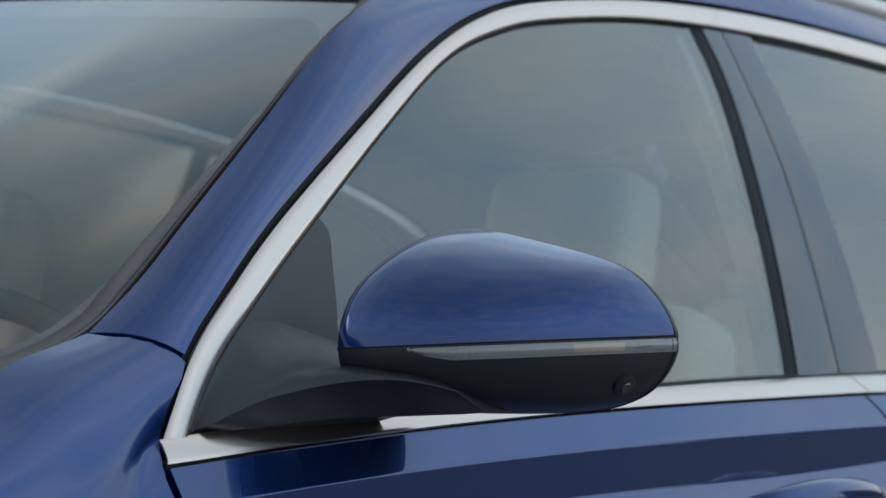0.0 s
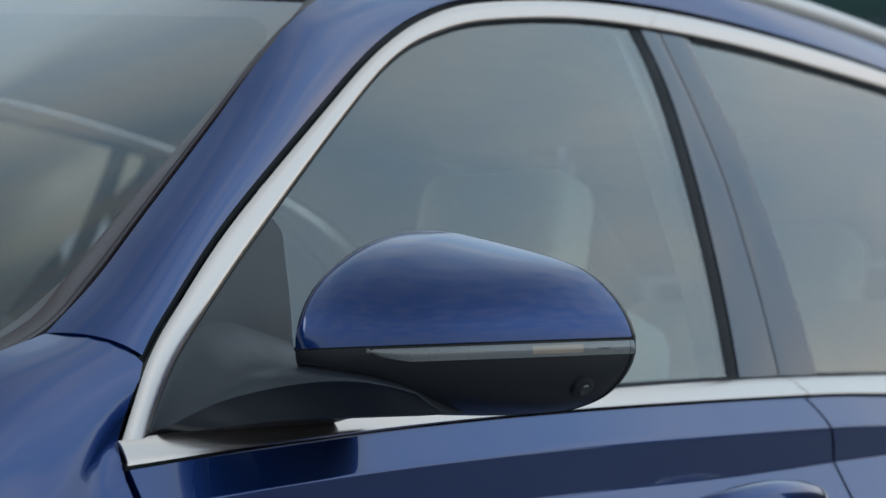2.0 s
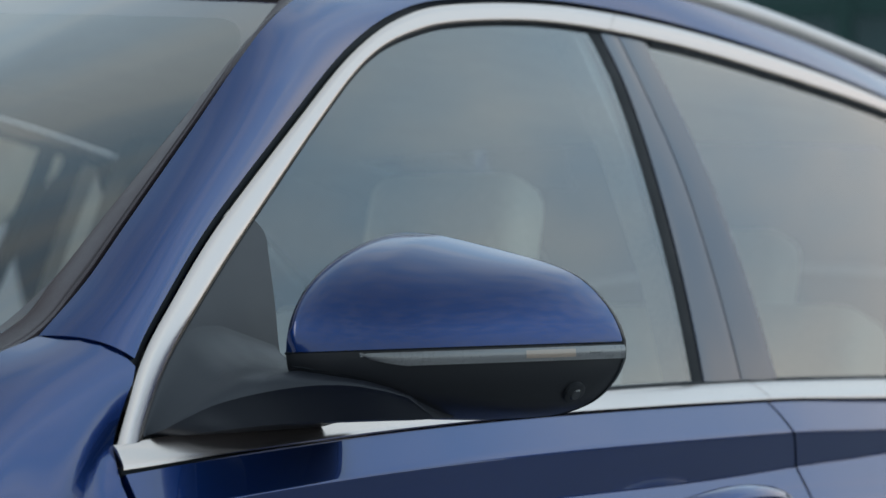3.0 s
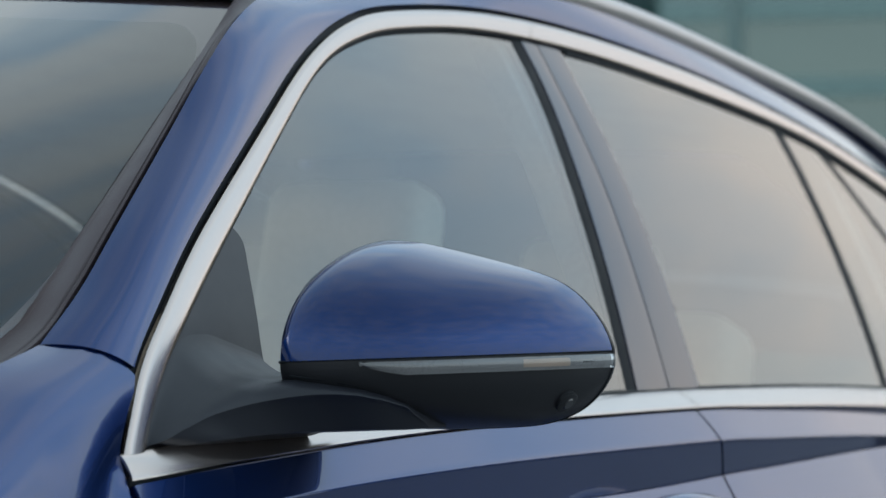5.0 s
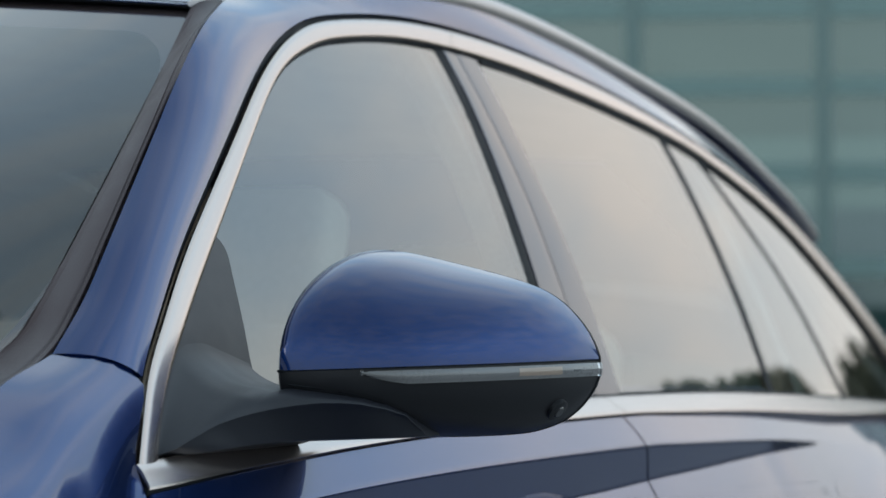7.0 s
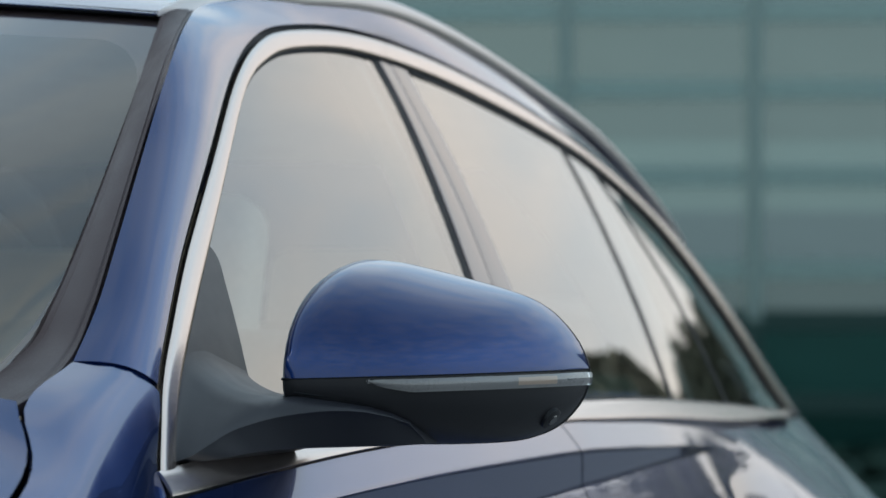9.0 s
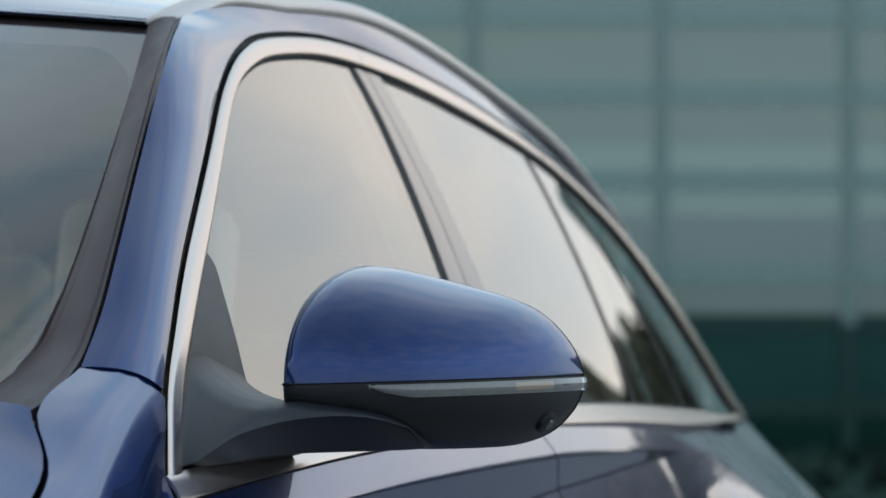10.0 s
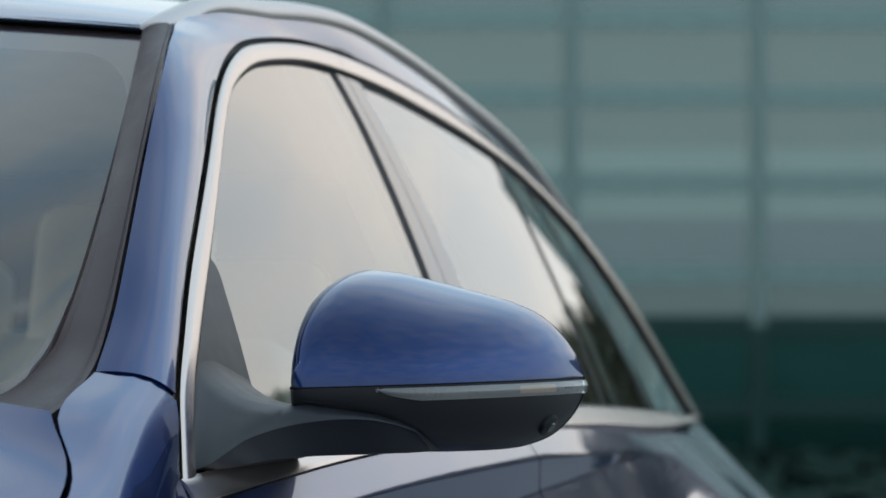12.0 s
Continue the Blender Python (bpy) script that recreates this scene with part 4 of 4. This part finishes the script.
def hedge(a0, a1, count, seed):
    """Dense unseen foliage band that stands for the treeline mirrored in the windows."""
    rnd = random.Random(seed)
    verts, faces = [], []
    for k in range(count):
        a, d = radians(rnd.uniform(a0, a1)), rnd.uniform(46.5, 48.5)
        top = float(np.interp(-a, np.radians((5.5, 7.5, 9.5, 12, 15.4, 20, 29)), (3.3, 6.9, 8.0, 9.2, 10.4, 11.2, 12.0))) + 0.22 * math.sin(31 * a) + 0.14 * math.sin(83 * a + 1)
        c = Vector((math.cos(a) * d, math.sin(a) * d, top * rnd.random() ** 0.7))
        q = Euler((rnd.random() * 6, rnd.random() * 6, rnd.random() * 6)).to_matrix()
        s = rnd.uniform(0.18, 0.38)
        n0 = len(verts)
        for v in ((-1, -0.5, 0), (0, -0.9, 0.2), (1, -0.4, 0), (0.9, 0.6, -0.1), (0, 1, 0.2), (-0.9, 0.5, 0)):
            verts.append(c + q @ (Vector(v) * s))
        faces.append(tuple(range(n0, n0 + 6)))
    me = bpy.data.meshes.new("hedge")
    me.from_pydata(verts, [], faces)
    me.materials.append(TREELINE_LEAF)
    tagged(new("hedge", me), "tall dense pale olive foliage band, standing in for a mirrored treeline", "hedge", kind="stuff")


hedge(2.0, -34.0, 30000, 3)


def added_dark_cover(count, seed):
    """Low dark cover, added to hide pale paving at the glass wall's foot."""
    rnd = random.Random(seed)
    verts, faces = [], []
    turn = Matrix.Translation(F_AT) @ Matrix.Rotation(F_TURN, 4, "Z")
    for k in range(count):
        c = turn @ Vector((rnd.uniform(-6.5, -0.2), rnd.uniform(END, 6 * STEP), 0.04 + 0.13 * rnd.random()))
        q = Euler((rnd.uniform(-0.6, 0.6), rnd.uniform(-0.6, 0.6), rnd.random() * 6)).to_matrix()
        s = rnd.uniform(0.05, 0.12)
        n0 = len(verts)
        for v in ((-1, -0.5, 0), (0, -0.9, 0.2), (1, -0.4, 0), (0.9, 0.6, -0.1), (0, 1, 0.2), (-0.9, 0.5, 0)):
            verts.append(c + q @ (Vector(v) * s))
        faces.append(tuple(range(n0, n0 + 6)))
    me = bpy.data.meshes.new("added_dark_cover")
    me.from_pydata(verts, [], faces)
    me.materials.append(COVER_LEAF)
    tagged(new("added_dark_cover", me), "added low dark cover that hides pale paving along the glass wall", "plants", kind="stuff")


added_dark_cover(24000, 9)
